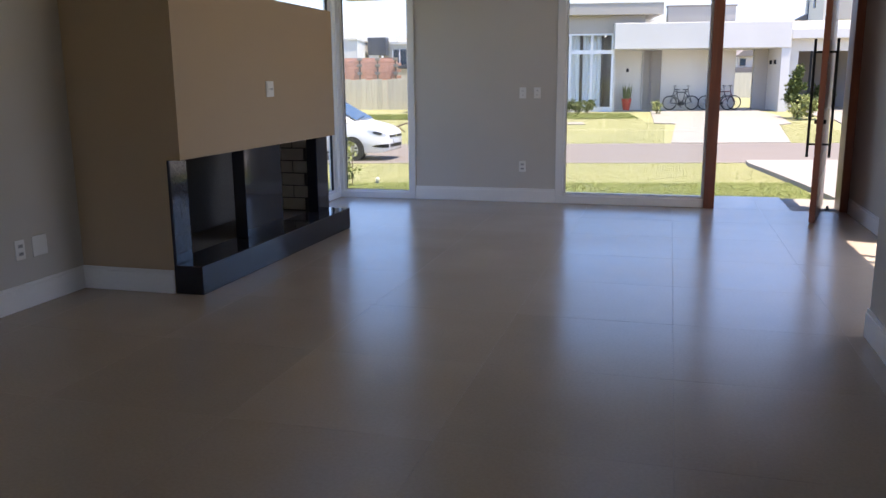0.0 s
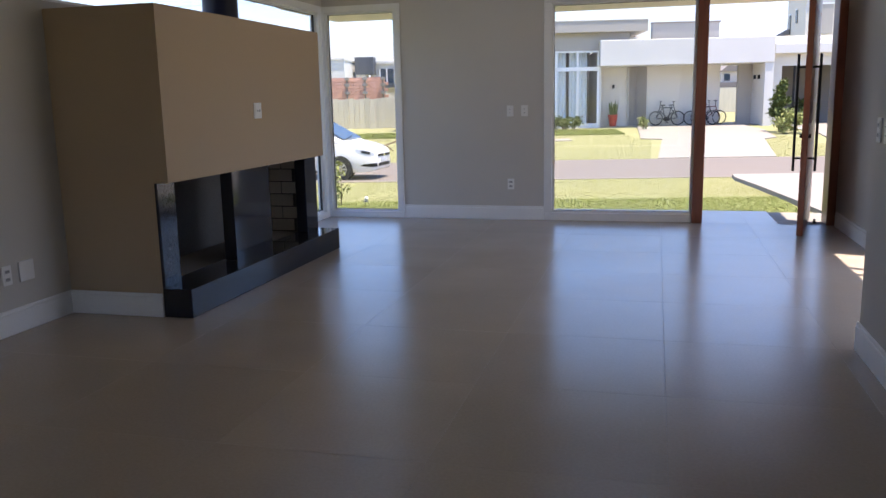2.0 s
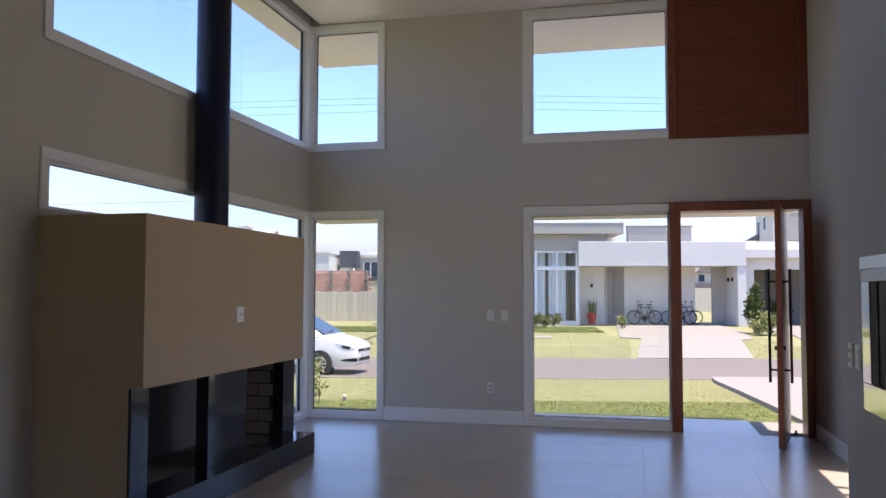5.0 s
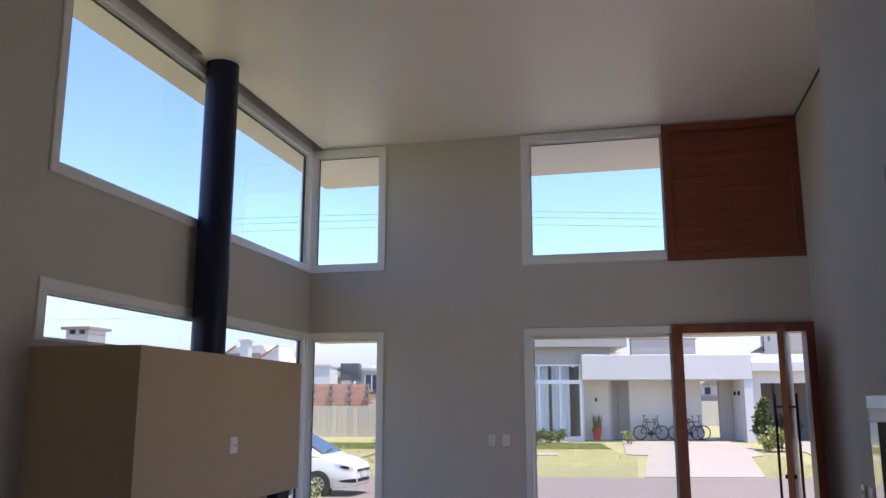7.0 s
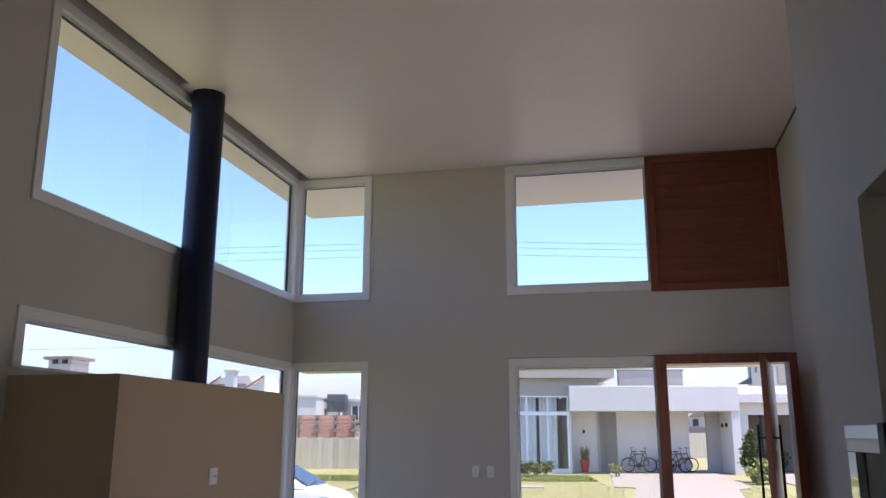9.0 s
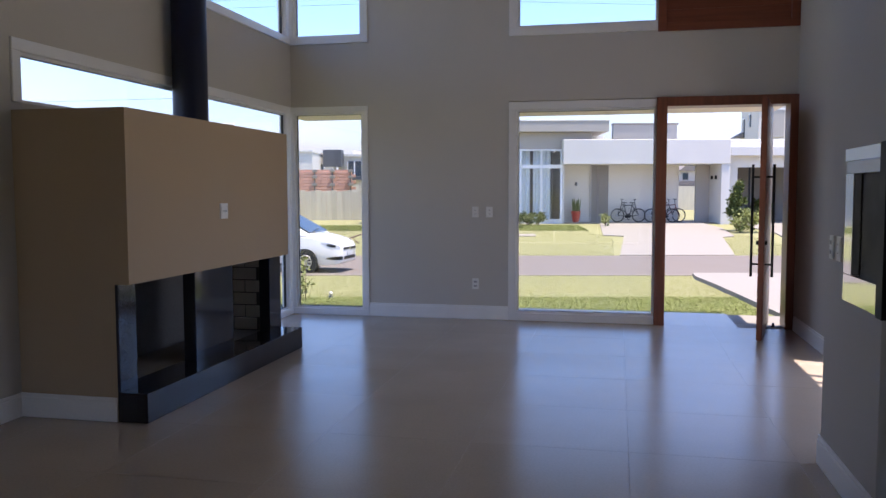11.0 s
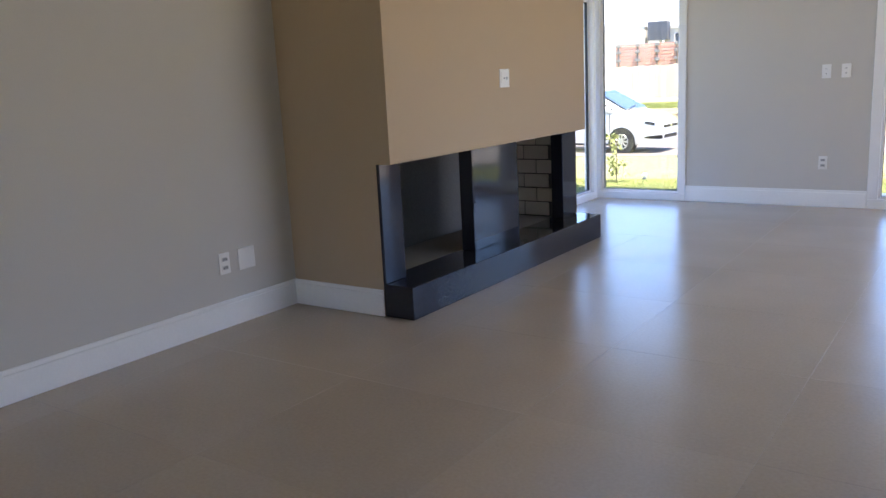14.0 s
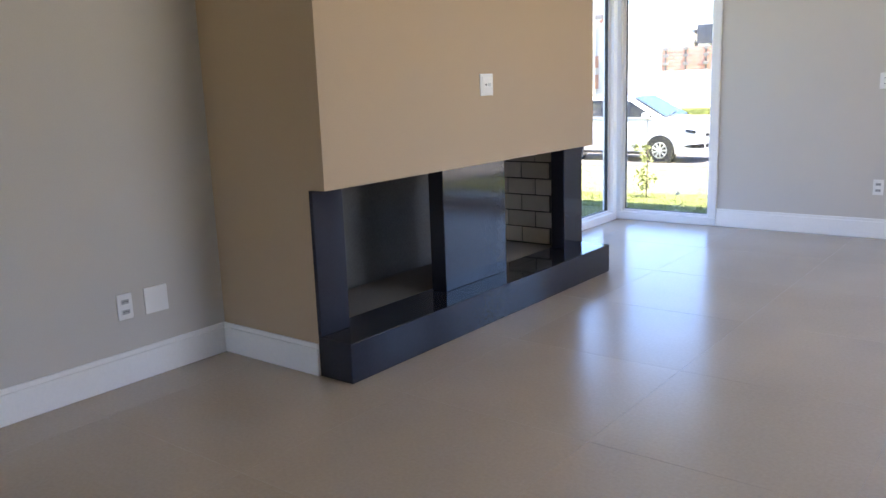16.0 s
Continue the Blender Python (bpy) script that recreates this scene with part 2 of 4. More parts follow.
# ---- mesh helpers ----
def box(bm, x0, x1, y0, y1, z0, z1, bevel=0.0, seg=1):
    made = bmesh.ops.create_cube(bm, size=1)["verts"]
    bmesh.ops.transform(bm, matrix=Matrix.LocRotScale(((x0 + x1) / 2, (y0 + y1) / 2, (z0 + z1) / 2), None, (x1 - x0, y1 - y0, z1 - z0)), verts=made)
    if bevel:
        es = {e for v in made for e in v.link_edges}
        bmesh.ops.bevel(bm, geom=list(es), offset=bevel, segments=seg, affect="EDGES", profile=0.5)
    return bm


def B(x0, x1, y0, y1, z0, z1, bevel=0.0, seg=1):
    return box(bmesh.new(), x0, x1, y0, y1, z0, z1, bevel, seg)


def cyl(bm, r, p, q, seg=16, r2=None, caps=True):
    p, q = Vector(p), Vector(q)
    m = Matrix.Translation((p + q) / 2) @ (q - p).to_track_quat("Z", "Y").to_matrix().to_4x4()
    bmesh.ops.create_cone(bm, cap_ends=caps, segments=seg, radius1=r, radius2=r if r2 is None else r2, depth=(q - p).length, matrix=m)
    return bm


def prism(bm, outline, a, b, axis="y"):
    """An outline of (u, w) pushed from a to b along an axis; for y: u is x, w is z; for x: u is y, w is z; for z: u is x, w is y."""
    def at(u, w, d):
        return {"y": (u, d, w), "x": (d, u, w), "z": (u, w, d)}[axis]
    v0 = [bm.verts.new(at(u, w, a)) for u, w in outline]
    v1 = [bm.verts.new(at(u, w, b)) for u, w in outline]
    bm.faces.new(v0)
    bm.faces.new(v1[::-1])
    for i in range(len(outline)):
        j = (i + 1) % len(outline)
        bm.faces.new((v0[i], v0[j], v1[j], v1[i]))
    bmesh.ops.recalc_face_normals(bm, faces=bm.faces)
    return bm


def torus(bm, centre, R, r, axis="y", seg=24, sub=6):
    ring = []
    for i in range(seg):
        a = 2 * math.pi * i / seg
        row = []
        for j in range(sub):
            b = 2 * math.pi * j / sub
            d, h = R + r * math.cos(b), r * math.sin(b)
            row.append(bm.verts.new((centre[0] + d * math.cos(a), centre[1] + h, centre[2] + d * math.sin(a))))
        ring.append(row)
    for i in range(seg):
        for j in range(sub):
            bm.faces.new((ring[i][j], ring[(i + 1) % seg][j], ring[(i + 1) % seg][(j + 1) % sub], ring[i][(j + 1) % sub]))
    bmesh.ops.recalc_face_normals(bm, faces=bm.faces)
    return bm


def mesh_ob(name, bm, material, smooth=False):
    me = bpy.data.meshes.new(name)
    bm.to_mesh(me)
    bm.free()
    me.materials.append(material)
    if smooth:
        for p in me.polygons:
            p.use_smooth = True
        me.set_sharp_from_angle(angle=radians(35))
    return new(name, me)


def part(name, bm, material, parent, label="", smooth=False):
    ob = mesh_ob(name, bm, material, smooth)
    ob.parent = parent
    if label:
        ob["label"] = label
    return ob


def thing(name, label, category, group="", kind="", at=None):
    e = new(name)
    e.empty_display_size = 0.1
    if at is not None:
        e.matrix_world = at
    return tagged(e, label, category, group, kind)


def solid(name, bm, material, label, category, kind="structure", group="", smooth=False):
    return tagged(mesh_ob(name, bm, material, smooth), label, category, group, kind)


# ---- plan of the room, metres ----
XL, XR, YF, CEIL = -3.55, 2.015, 9.20, 4.69
YB, XK = -4.2, 4.6                 # plain walls behind the walker
WT = 0.20                          # wall thickness
PIER_X, PIER_Y0, PIER_Y1 = 1.28, 3.78, 4.715
W1 = (-3.55, -2.608)               # corner window on the front wall
W2 = (-0.98, 0.605)                # large window beside the door
DOOR = (0.605, 2.01)
LOW_TOP, UP_BOT, UP_TOP = 2.428, 3.146, 4.67

# ---- setting: walls with openings ----
wf = thing("wall_front", "warm grey painted front wall with tall windows", "wall", kind="structure")
for n_, b_ in (("wall_section", (W1[1], W2[0], YF, YF + WT, 0, CEIL + 0.3)),
               ("wall_section", (XL - WT, W1[1], YF, YF + WT, LOW_TOP, UP_BOT)),
               ("wall_section", (W2[0], XR + WT, YF, YF + WT, LOW_TOP + 0.012, UP_BOT)),
               ("wall_section", (XL - WT, W1[1], YF, YF + WT, UP_TOP, CEIL + 0.3)),
               ("wall_section", (W2[0], XR + WT, YF, YF + WT, UP_TOP, CEIL + 0.3))):
    part(n_, B(*b_), M_WALL, wf)
LW0, LW1 = 4.67, 9.14              # windows of the left wall
wl = thing("wall_left", "warm grey painted side wall with strip windows", "wall", kind="structure")
for b_ in ((XL - WT, XL, YB - WT, LW0, 0, CEIL + 0.3), (XL - WT, XL, LW0, 7.22, 0, 2.02), (XL - WT, XL, LW0, YF, LOW_TOP, UP_BOT),
           (XL - WT, XL, LW0, YF, UP_TOP, CEIL + 0.3)):
    part("wall_section", B(*b_), M_WALL, wl)
wr = thing("wall_right", "grey painted entrance side wall with garden door opening", "wall", kind="structure")
GD0, GD1 = 5.05, 7.48              # glazed garden door, out of sight behind the pier
for b_ in ((XR, XR + WT, GD1, YF, 0, CEIL + 0.3), (XR, XR + WT, 4.5, GD0, 0, CEIL + 0.3), (XR, XR + WT, GD0, GD1, LOW_TOP, CEIL + 0.3)):
    part("wall_section", B(*b_), M_WALL, wr)
pier = thing("wall_pier", "grey painted pier beside the entrance hall", "wall", kind="structure")
for b_ in ((PIER_X, XK, 4.25, PIER_Y1, 0, CEIL + 0.2), (PIER_X, XK, PIER_Y0, 4.25, 0, 0.94), (PIER_X, XK, PIER_Y0, 4.25, 1.63, CEIL + 0.2), (2.0, XK, PIER_Y0, 4.25, 0.94, 1.63)):
    part("wall_section", B(*b_), M_WALL, pier)
KITCHEN_TOP = 2.58                 # the kitchen beside the pier has a lower ceiling behind a beam
solid("wall_kitchen_beam", B(PIER_X, PIER_X + 0.18, YB, PIER_Y0, KITCHEN_TOP, CEIL - 0.001), M_WALL, "grey painted beam over the kitchen opening", "beam")
solid("ceiling_kitchen", B(PIER_X + 0.181, XK, YB, PIER_Y0 - 0.001, KITCHEN_TOP + 0.01, KITCHEN_TOP + 0.08), M_CEIL, "plain white low kitchen ceiling", "ceiling")
wb_ = thing("wall_back", "plain grey painted wall behind", "wall", kind="structure")
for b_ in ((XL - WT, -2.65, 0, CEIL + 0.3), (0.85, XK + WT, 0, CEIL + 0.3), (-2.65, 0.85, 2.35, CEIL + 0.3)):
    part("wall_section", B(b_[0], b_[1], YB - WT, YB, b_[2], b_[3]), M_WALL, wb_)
solid("wall_kitchen_side", B(XK, XK + WT, YB, PIER_Y1, 0, CEIL + 0.3), M_WALL, "plain grey painted side wall", "wall")

# ceiling: dropped board with a shadow recess along the left wall
bm = bmesh.new()
box(bm, XL + 0.125, XK, YB, PIER_Y1, CEIL, CEIL + 0.06)
box(bm, XL + 0.125, XR, PIER_Y1, YF - 0.001, CEIL, CEIL + 0.06)
box(bm, XL + 0.001, XL + 0.1249, YB, LW0 + 0.06, CEIL + 0.001, CEIL + 0.059)
box(bm, XL + 0.001, XL + 0.1249, 6.32, 6.80, CEIL + 0.002, CEIL + 0.058)
box(bm, XL - WT, XK + WT, YB - WT, PIER_Y1, CEIL + 0.30, CEIL + 0.42)
box(bm, XL - WT, XR + WT, PIER_Y1, YF + WT, CEIL + 0.30, CEIL + 0.42)
solid("ceiling", bm, M_CEIL, "white painted plasterboard ceiling with a recessed edge", "ceiling")
# solid dark strip in place of the shaded gap along the right wall
solid("trim_ceiling_gap_shade", B(XR - 0.012, XR - 0.002, PIER_Y1 + 0.1, YF, CEIL - 0.028, CEIL - 0.001), M_SLOT, "dark strip drawn as the shade of the gap under the ceiling", "trim")


# ---- skirting ----
def skirting(name, x0, x1, y0, y1, room=(0, -1)):
    """A board with a thinner stepped top; room points away from the wall."""
    bm = B(x0, x1, y0, y1, 0.0, 0.132, 0.003)
    d = 0.006
    box(bm, x0 + d * max(0, -room[0]), x1 - d * max(0, room[0]), y0 + d * max(0, -room[1]), y1 - d * max(0, room[1]), 0.132, 0.155, 0.002)
    solid(name, bm, M_WHITE, "white painted skirting board", "baseboard")


skirting("baseboard", W1[1] + 0.002, W2[0] - 0.002, YF - 0.016, YF)
skirting("baseboard", XL, XL + 0.016, YB, LW0 - 0.024, (1, 0))
skirting("baseboard", XL + 0.001, -2.850, 4.645, 4.661)
skirting("baseboard", XR - 0.016, XR, GD1 + 0.05, YF - 0.12, (-1, 0))
skirting("baseboard", PIER_X - 0.016, PIER_X, PIER_Y0, PIER_Y1 + 0.016, (-1, 0))
skirting("baseboard", PIER_X, XR, PIER_Y1, PIER_Y1 + 0.016, (0, 1))


# ---- windows ----
def window(name, axis, plane, a0, a1, z0, z1, trim=0.085, proud=0.018, sides="lrtb", out=1):
    """A fixed window in a wall: trim casing proud of the wall, frame, gasket and pane. axis is the way along the wall;
    out is +1 where the outside lies towards larger values."""
    w = thing(name, "white framed fixed glass window", "window", kind="structure")

    def bx(a, b, c, d, e, f, bev=0.0):
        # a..b along the wall, c..d in depth from the wall's face (outwards positive), e..f in height
        lo, hi = sorted((plane + out * c, plane + out * d))
        return B(a, b, lo, hi, e, f, bev) if axis == "x" else B(lo, hi, a, b, e, f, bev)
    t = trim
    zl = z0 + (t if "b" in sides else 0)
    zt = z1 - (t if "t" in sides else 0)
    al = a0 + (t if "l" in sides else 0.0)
    ar = a1 - (t if "r" in sides else 0.0)
    if "t" in sides:
        part("window_frame", bx(a0, a1, -proud, 0.09, zt, z1, 0.004), M_PVC, w)
    if "b" in sides:
        part("window_sill", bx(a0, a1, -proud - 0.003, 0.09, z0, zl, 0.004), M_PVC, w)
    if "l" in sides:
        part("window_frame", bx(a0, al, -proud, 0.09, zl, zt, 0.004), M_PVC, w)
    if "r" in sides:
        part("window_frame", bx(ar, a1, -proud, 0.09, zl, zt, 0.004), M_PVC, w)
    # inner sash step and gasket
    s = 0.022
    for q in ((al, al + s, zl, zt), (ar - s, ar, zl, zt), (al + s, ar - s, zl, zl + s), (al + s, ar - s, zt - s, zt)):
        part("sash", bx(q[0], q[1], 0.022, 0.075, q[2], q[3], 0.003), M_PVC, w)
    g = s + 0.003
    for q in ((al + s, al + g, zl + s, zt - s), (ar - g, ar - s, zl + s, zt - s), (al + g, ar - g, zl + s, zl + g), (al + g, ar - g, zt - g, zt - s)):
        part("gasket", bx(q[0], q[1], 0.03, 0.06, q[2], q[3]), M_GASKET, w)
    p = part("pane", bx(al + s, ar - s, 0.044, 0.050, zl + s, zt - s), M_GLASS, w)
    p.visible_shadow = False
    return w


window("window_1", "x", YF, W1[0] - 0.03, W1[1], 0.0, LOW_TOP, 0.07)
window("window_2", "x", YF, W2[0], W2[1], 0.0, LOW_TOP, 0.085, sides="ltb")
window("window_3", "x", YF, W1[0] - 0.03, W1[1], UP_BOT, UP_TOP, 0.08)
window("window_4", "x", YF, W2[0], W2[1], UP_BOT, UP_TOP, 0.09, sides="ltb")
window("window_5", "y", XL, LW0, LW1, UP_BOT, UP_TOP, 0.08, out=-1)
window("window_6", "y", XL, LW0, LW1, 2.02, LOW_TOP, 0.08, sides="lrt", out=-1)
window("window_7", "y", XL, 7.22, LW1, 0.0, 2.02, 0.07, sides="lrb", out=-1)
for z0, z1 in ((0, LOW_TOP), (UP_BOT, UP_TOP)):
    solid("trim_corner_post", B(XL - 0.085, XL - 0.031, YF + 0.02, YF + 0.085, z0, z1, 0.004), M_PVC, "white corner post between two windows", "trim")

# glazed garden door in the right wall
gd = thing("door_garden", "white framed glazed sliding garden door", "door", kind="structure")
for y in (GD0, 6.53, 6.77, GD1 - 0.06):
    part("stile", B(XR + 0.06, XR + 0.11, y, y + 0.06, 0.05, LOW_TOP - 0.06, 0.003), M_PVC, gd)
part("rail", B(XR + 0.06, XR + 0.11, GD0, GD1, LOW_TOP - 0.06, LOW_TOP - 0.002, 0.003), M_PVC, gd)
part("rail", B(XR + 0.06, XR + 0.11, GD0, GD1, 0.0, 0.05, 0.003), M_PVC, gd)
p = part("pane", B(XR + 0.083, XR + 0.088, GD0 + 0.03, GD1 - 0.03, 0.05, LOW_TOP - 0.06), M_GLASS, gd)
p.visible_shadow = False

# unseen glazed door, added behind the walker to light the hood's near side
bd = thing("door_back_added", "assumed white framed glazed back door, unseen", "door", kind="structure")
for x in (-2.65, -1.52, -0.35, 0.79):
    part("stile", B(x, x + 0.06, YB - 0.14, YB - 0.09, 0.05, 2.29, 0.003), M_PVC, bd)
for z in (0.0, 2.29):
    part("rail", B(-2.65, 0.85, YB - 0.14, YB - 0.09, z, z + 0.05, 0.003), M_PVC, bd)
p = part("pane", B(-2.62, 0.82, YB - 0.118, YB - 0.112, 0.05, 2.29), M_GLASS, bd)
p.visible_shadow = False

# ---- entrance: frame, pivot door, wood panel above ----
df = thing("door_frame", "red-brown varnished wooden entrance door frame", "door frame", kind="structure")
part("jamb", B(DOOR[0] + 0.001, DOOR[0] + 0.11, YF - 0.06, YF + WT + 0.02, 0.0, 2.438, 0.005), M_DOOR, df)
part("jamb", B(DOOR[1] - 0.075, DOOR[1] + 0.008, YF - 0.06, YF + WT + 0.02, 0.0, 2.438, 0.005), M_DOOR, df)
part("header", B(DOOR[0] + 0.11, DOOR[1] - 0.075, YF - 0.06, YF + WT + 0.02, 2.34, 2.438, 0.005), M_DOOR, df)

LEAF_L, LEAF_T = 1.20, 0.055
leaf_at = pose(1.552, 8.34, 0.0, 0, 0, 90 - 12.4)
door = thing("door", "red-brown grooved wooden pivot door standing open", "door", at=leaf_at)
zs = [0.012 + i * (2.325 - 0.012) / 11 for i in range(12)]
part("core", B(0.0, LEAF_L, -LEAF_T / 2 + 0.006, LEAF_T / 2 - 0.006, 0.012, 2.325), M_DOOR, door)
for i in range(11):
    for s in (-1, 1):
        lo, hi = sorted((s * (LEAF_T / 2 - 0.006), s * LEAF_T / 2))
        part("board", B(-0.001, LEAF_L + 0.001, lo, hi, zs[i] + 0.004, zs[i + 1] - 0.004, 0.003), M_DOOR, door)
for s in (-1, 1):
    hb = part("handle", cyl(bmesh.new(), 0.0125, (0.10, s * 0.095, 0.62), (0.10, s * 0.095, 1.70), 14), M_BLACK, door, "long black bar handle", True)
    for z in (0.74, 1.58):
        part("standoff", cyl(bmesh.new(), 0.010, (0.10, s * LEAF_T / 2, z), (0.10, s * 0.095, z), 10), M_BLACK, hb)
    part("lock", cyl(bmesh.new(), 0.020, (0.06, s * LEAF_T / 2, 0.95), (0.06, s * 0.05, 0.95), 14), M_BLACK, door, "black lock rosette")

pn = thing("wall_panel", "red-brown wooden infill panel above the entrance", "wall panel", kind="structure")
px0, px1, pz0, pz1 = DOOR[0] + 0.001, XR - 0.003, UP_BOT - 0.015, UP_TOP
for b_ in ((px0, px0 + 0.085, pz0, pz1), (px1 - 0.085, px1, pz0, pz1), (px0 + 0.085, px1 - 0.085, pz0, pz0 + 0.085), (px0 + 0.085, px1 - 0.085, pz1 - 0.085, pz1)):
    part("frame_rail", B(b_[0], b_[1], YF - 0.03, YF + 0.06, b_[2], b_[3], 0.004), M_PANEL, pn)
nb = 10
for i in range(nb):
    z0 = pz0 + 0.085 + i * (pz1 - pz0 - 0.17) / nb
    part("board", B(px0 + 0.085, px1 - 0.085, YF + 0.0, YF + 0.05, z0 + 0.0006, z0 + (pz1 - pz0 - 0.17) / nb - 0.0006, 0.0015), M_PANEL, pn)
part("backing", B(px0, px1, YF + 0.06, YF + WT, pz0, pz1), M_PANEL, pn)

# ---- fireplace ----
FY0, FY1 = 4.662, 7.165
fp = thing("fireplace", "beige plastered fireplace with black granite surround", "fireplace")
# the near side is one plastered face from floor to hood top, with a notch for the granite
hood_bm = bmesh.new()
prof = ((XL + 0.001, 0.0), (-2.848, 0.0), (-2.848, 0.871), (-2.75, 0.871), (-2.75, 1.968), (XL + 0.001, 1.968))
ends = [[hood_bm.verts.new((x, y, z)) for x, z in prof] for y in (FY0, 4.755)]
for ring in ends:
    hood_bm.faces.new(ring)
for i in range(len(prof)):
    j = (i + 1) % len(prof)
    hood_bm.faces.new((ends[0][i], ends[0][j], ends[1][j], ends[1][i]))
bmesh.ops.recalc_face_normals(hood_bm, faces=hood_bm.faces)
tmp_bm = B(XL + 0.001, -2.75, 4.755, FY1, 0.871, 1.968)
tmp_me = bpy.data.meshes.new("hood")
tmp_bm.to_mesh(tmp_me)
tmp_bm.free()
hood_bm.from_mesh(tmp_me)
bpy.data.meshes.remove(tmp_me)
part("hood", hood_bm, M_BEIGE, fp, "beige painted plaster hood")
part("end_wall", B(XL + 0.001, -2.95, 7.09, FY1 - 0.001, 0.0, 0.870), M_BEIGE, fp)
GX = -2.825
for y0, y1, th_ in ((FY0 - 0.008, 4.845, 0.022), (5.60, 6.20, 0.10), (6.905, 7.15, 0.10)):
    part("granite_panel", B(GX - th_, GX, y0, y1, 0.191, 0.870, 0.003), M_GRANITE, fp, "polished black granite upright")
part("hearth", B(-2.847, -2.64, FY0 - 0.008, 7.20, 0.0, 0.19, 0.004), M_GRANITE, fp, "polished black granite hearth")
part("hearth_sill", B(GX - 0.12, -2.848, 4.756, 7.089, 0.0, 0.189), M_GRANITE, fp, "polished black granite sill")
part("firebox_floor", B(XL + 0.17, GX - 0.12, 4.755, 7.09, 0.0, 0.18), M_ASH, fp)
part("firebox_back", B(XL + 0.001, XL + 0.10, 4.755, 7.09, 0.0, 0.870), M_FIREBACK, fp)
part("firebox_side", B(XL + 0.10, GX - 0.101, 7.02, 7.09, 0.18, 0.870), M_MORTAR, fp)
part("firebox_side", B(XL + 0.10, GX - 0.101, 4.755, 4.80, 0.18, 0.870), M_MORTAR, fp)

bm = B(0, 0.218, 0, 0.012, 0, 0.105, 0.003)
brick_me = bpy.data.meshes.new("brick")
bm.to_mesh(brick_me)
bm.free()
brick_me.materials.append(M_BRICK)
half = bpy.data.meshes.new("brick")
bm = B(0, 0.104, 0, 0.012, 0, 0.105, 0.003)
bm.to_mesh(half)
bm.free()
half.materials.append(M_BRICK)
for face, rz in ((7.02, 0), (4.80, 180)):
    for r in range(6):
        x = XL + 0.10
        z = 0.19 + r * 0.1145
        if r % 2:
            br = new("brick", half)
            br.matrix_world = pose(x if rz == 0 else x + 0.104, face - 0.011 if rz == 0 else face + 0.011, z, 0, 0, rz)
            br.parent = fp
            x += 0.1125
        while x < GX - 0.20:
            br = new("brick", brick_me)
            br.matrix_world = pose(x if rz == 0 else x + 0.218, face - 0.011 if rz == 0 else face + 0.011, z, 0, 0, rz)
            br.parent = fp
            x += 0.2265

# flue
flue = thing("flue_pipe", "black painted steel flue pipe rising from the fireplace", "flue pipe")
FX, FYC, FR = -3.380, 6.59, 0.147
part("pipe", cyl(bmesh.new(), FR, (FX, FYC, 1.97), (FX, FYC, CEIL + 0.10), 40), M_FLUE, flue, smooth=True)
part("base_collar", cyl(bmesh.new(), FR + 0.012, (FX, FYC, 1.969), (FX, FYC, 2.03), 40), M_FLUE, flue, smooth=True)

# ---- pier barbecue: corner opening with steel edging ----
bq = thing("barbecue_niche", "black corner barbecue opening edged with polished steel", "barbecue")
NY, NE = PIER_Y0 + 0.06, 4.37
# matte black lining and front of the opening
part("lining", B(PIER_X + 0.032, 1.99, NY, 4.24, 0.99, 1.68), M_MATTBLACK, bq, "matte black lining")
part("steel_edge", B(PIER_X - 0.010, PIER_X + 0.03, NY, NE, 1.585, 1.645, 0.002), M_CHROME, bq, "polished steel strip")
part("steel_edge", B(PIER_X - 0.006, PIER_X + 0.03, NY, NE - 0.005, 1.528, 1.584, 0.002), M_STEEL, bq, "brushed steel strip")
part("steel_edge", B(PIER_X - 0.006, PIER_X + 0.03, NY, NE - 0.005, 0.925, 1.055, 0.002), M_CHROME, bq, "polished steel strip")
part("steel_edge", B(PIER_X - 0.006, PIER_X + 0.03, 4.235, NE - 0.005, 1.056, 1.527, 0.002), M_CHROME, bq, "polished steel strip")
part("black_edge", B(PIER_X - 0.012, 2.0, PIER_Y0 - 0.03, NY - 0.002, 0.918, 1.65, 0.003), M_MATTBLACK, bq, "black glass front")


# ---- door stop ----
dst = thing("door_stop", "small black floor door stop by the entrance", "door stop", at=pose(1.848, 9.300, 0.0))
part("base", cyl(bmesh.new(), 0.024, (0, 0, 0), (0, 0, 0.012), 16), M_BLACK, dst)
part("post", cyl(bmesh.new(), 0.014, (0, 0, 0.012), (0, 0, 0.04), 14, 0.012), M_BLACK, dst)


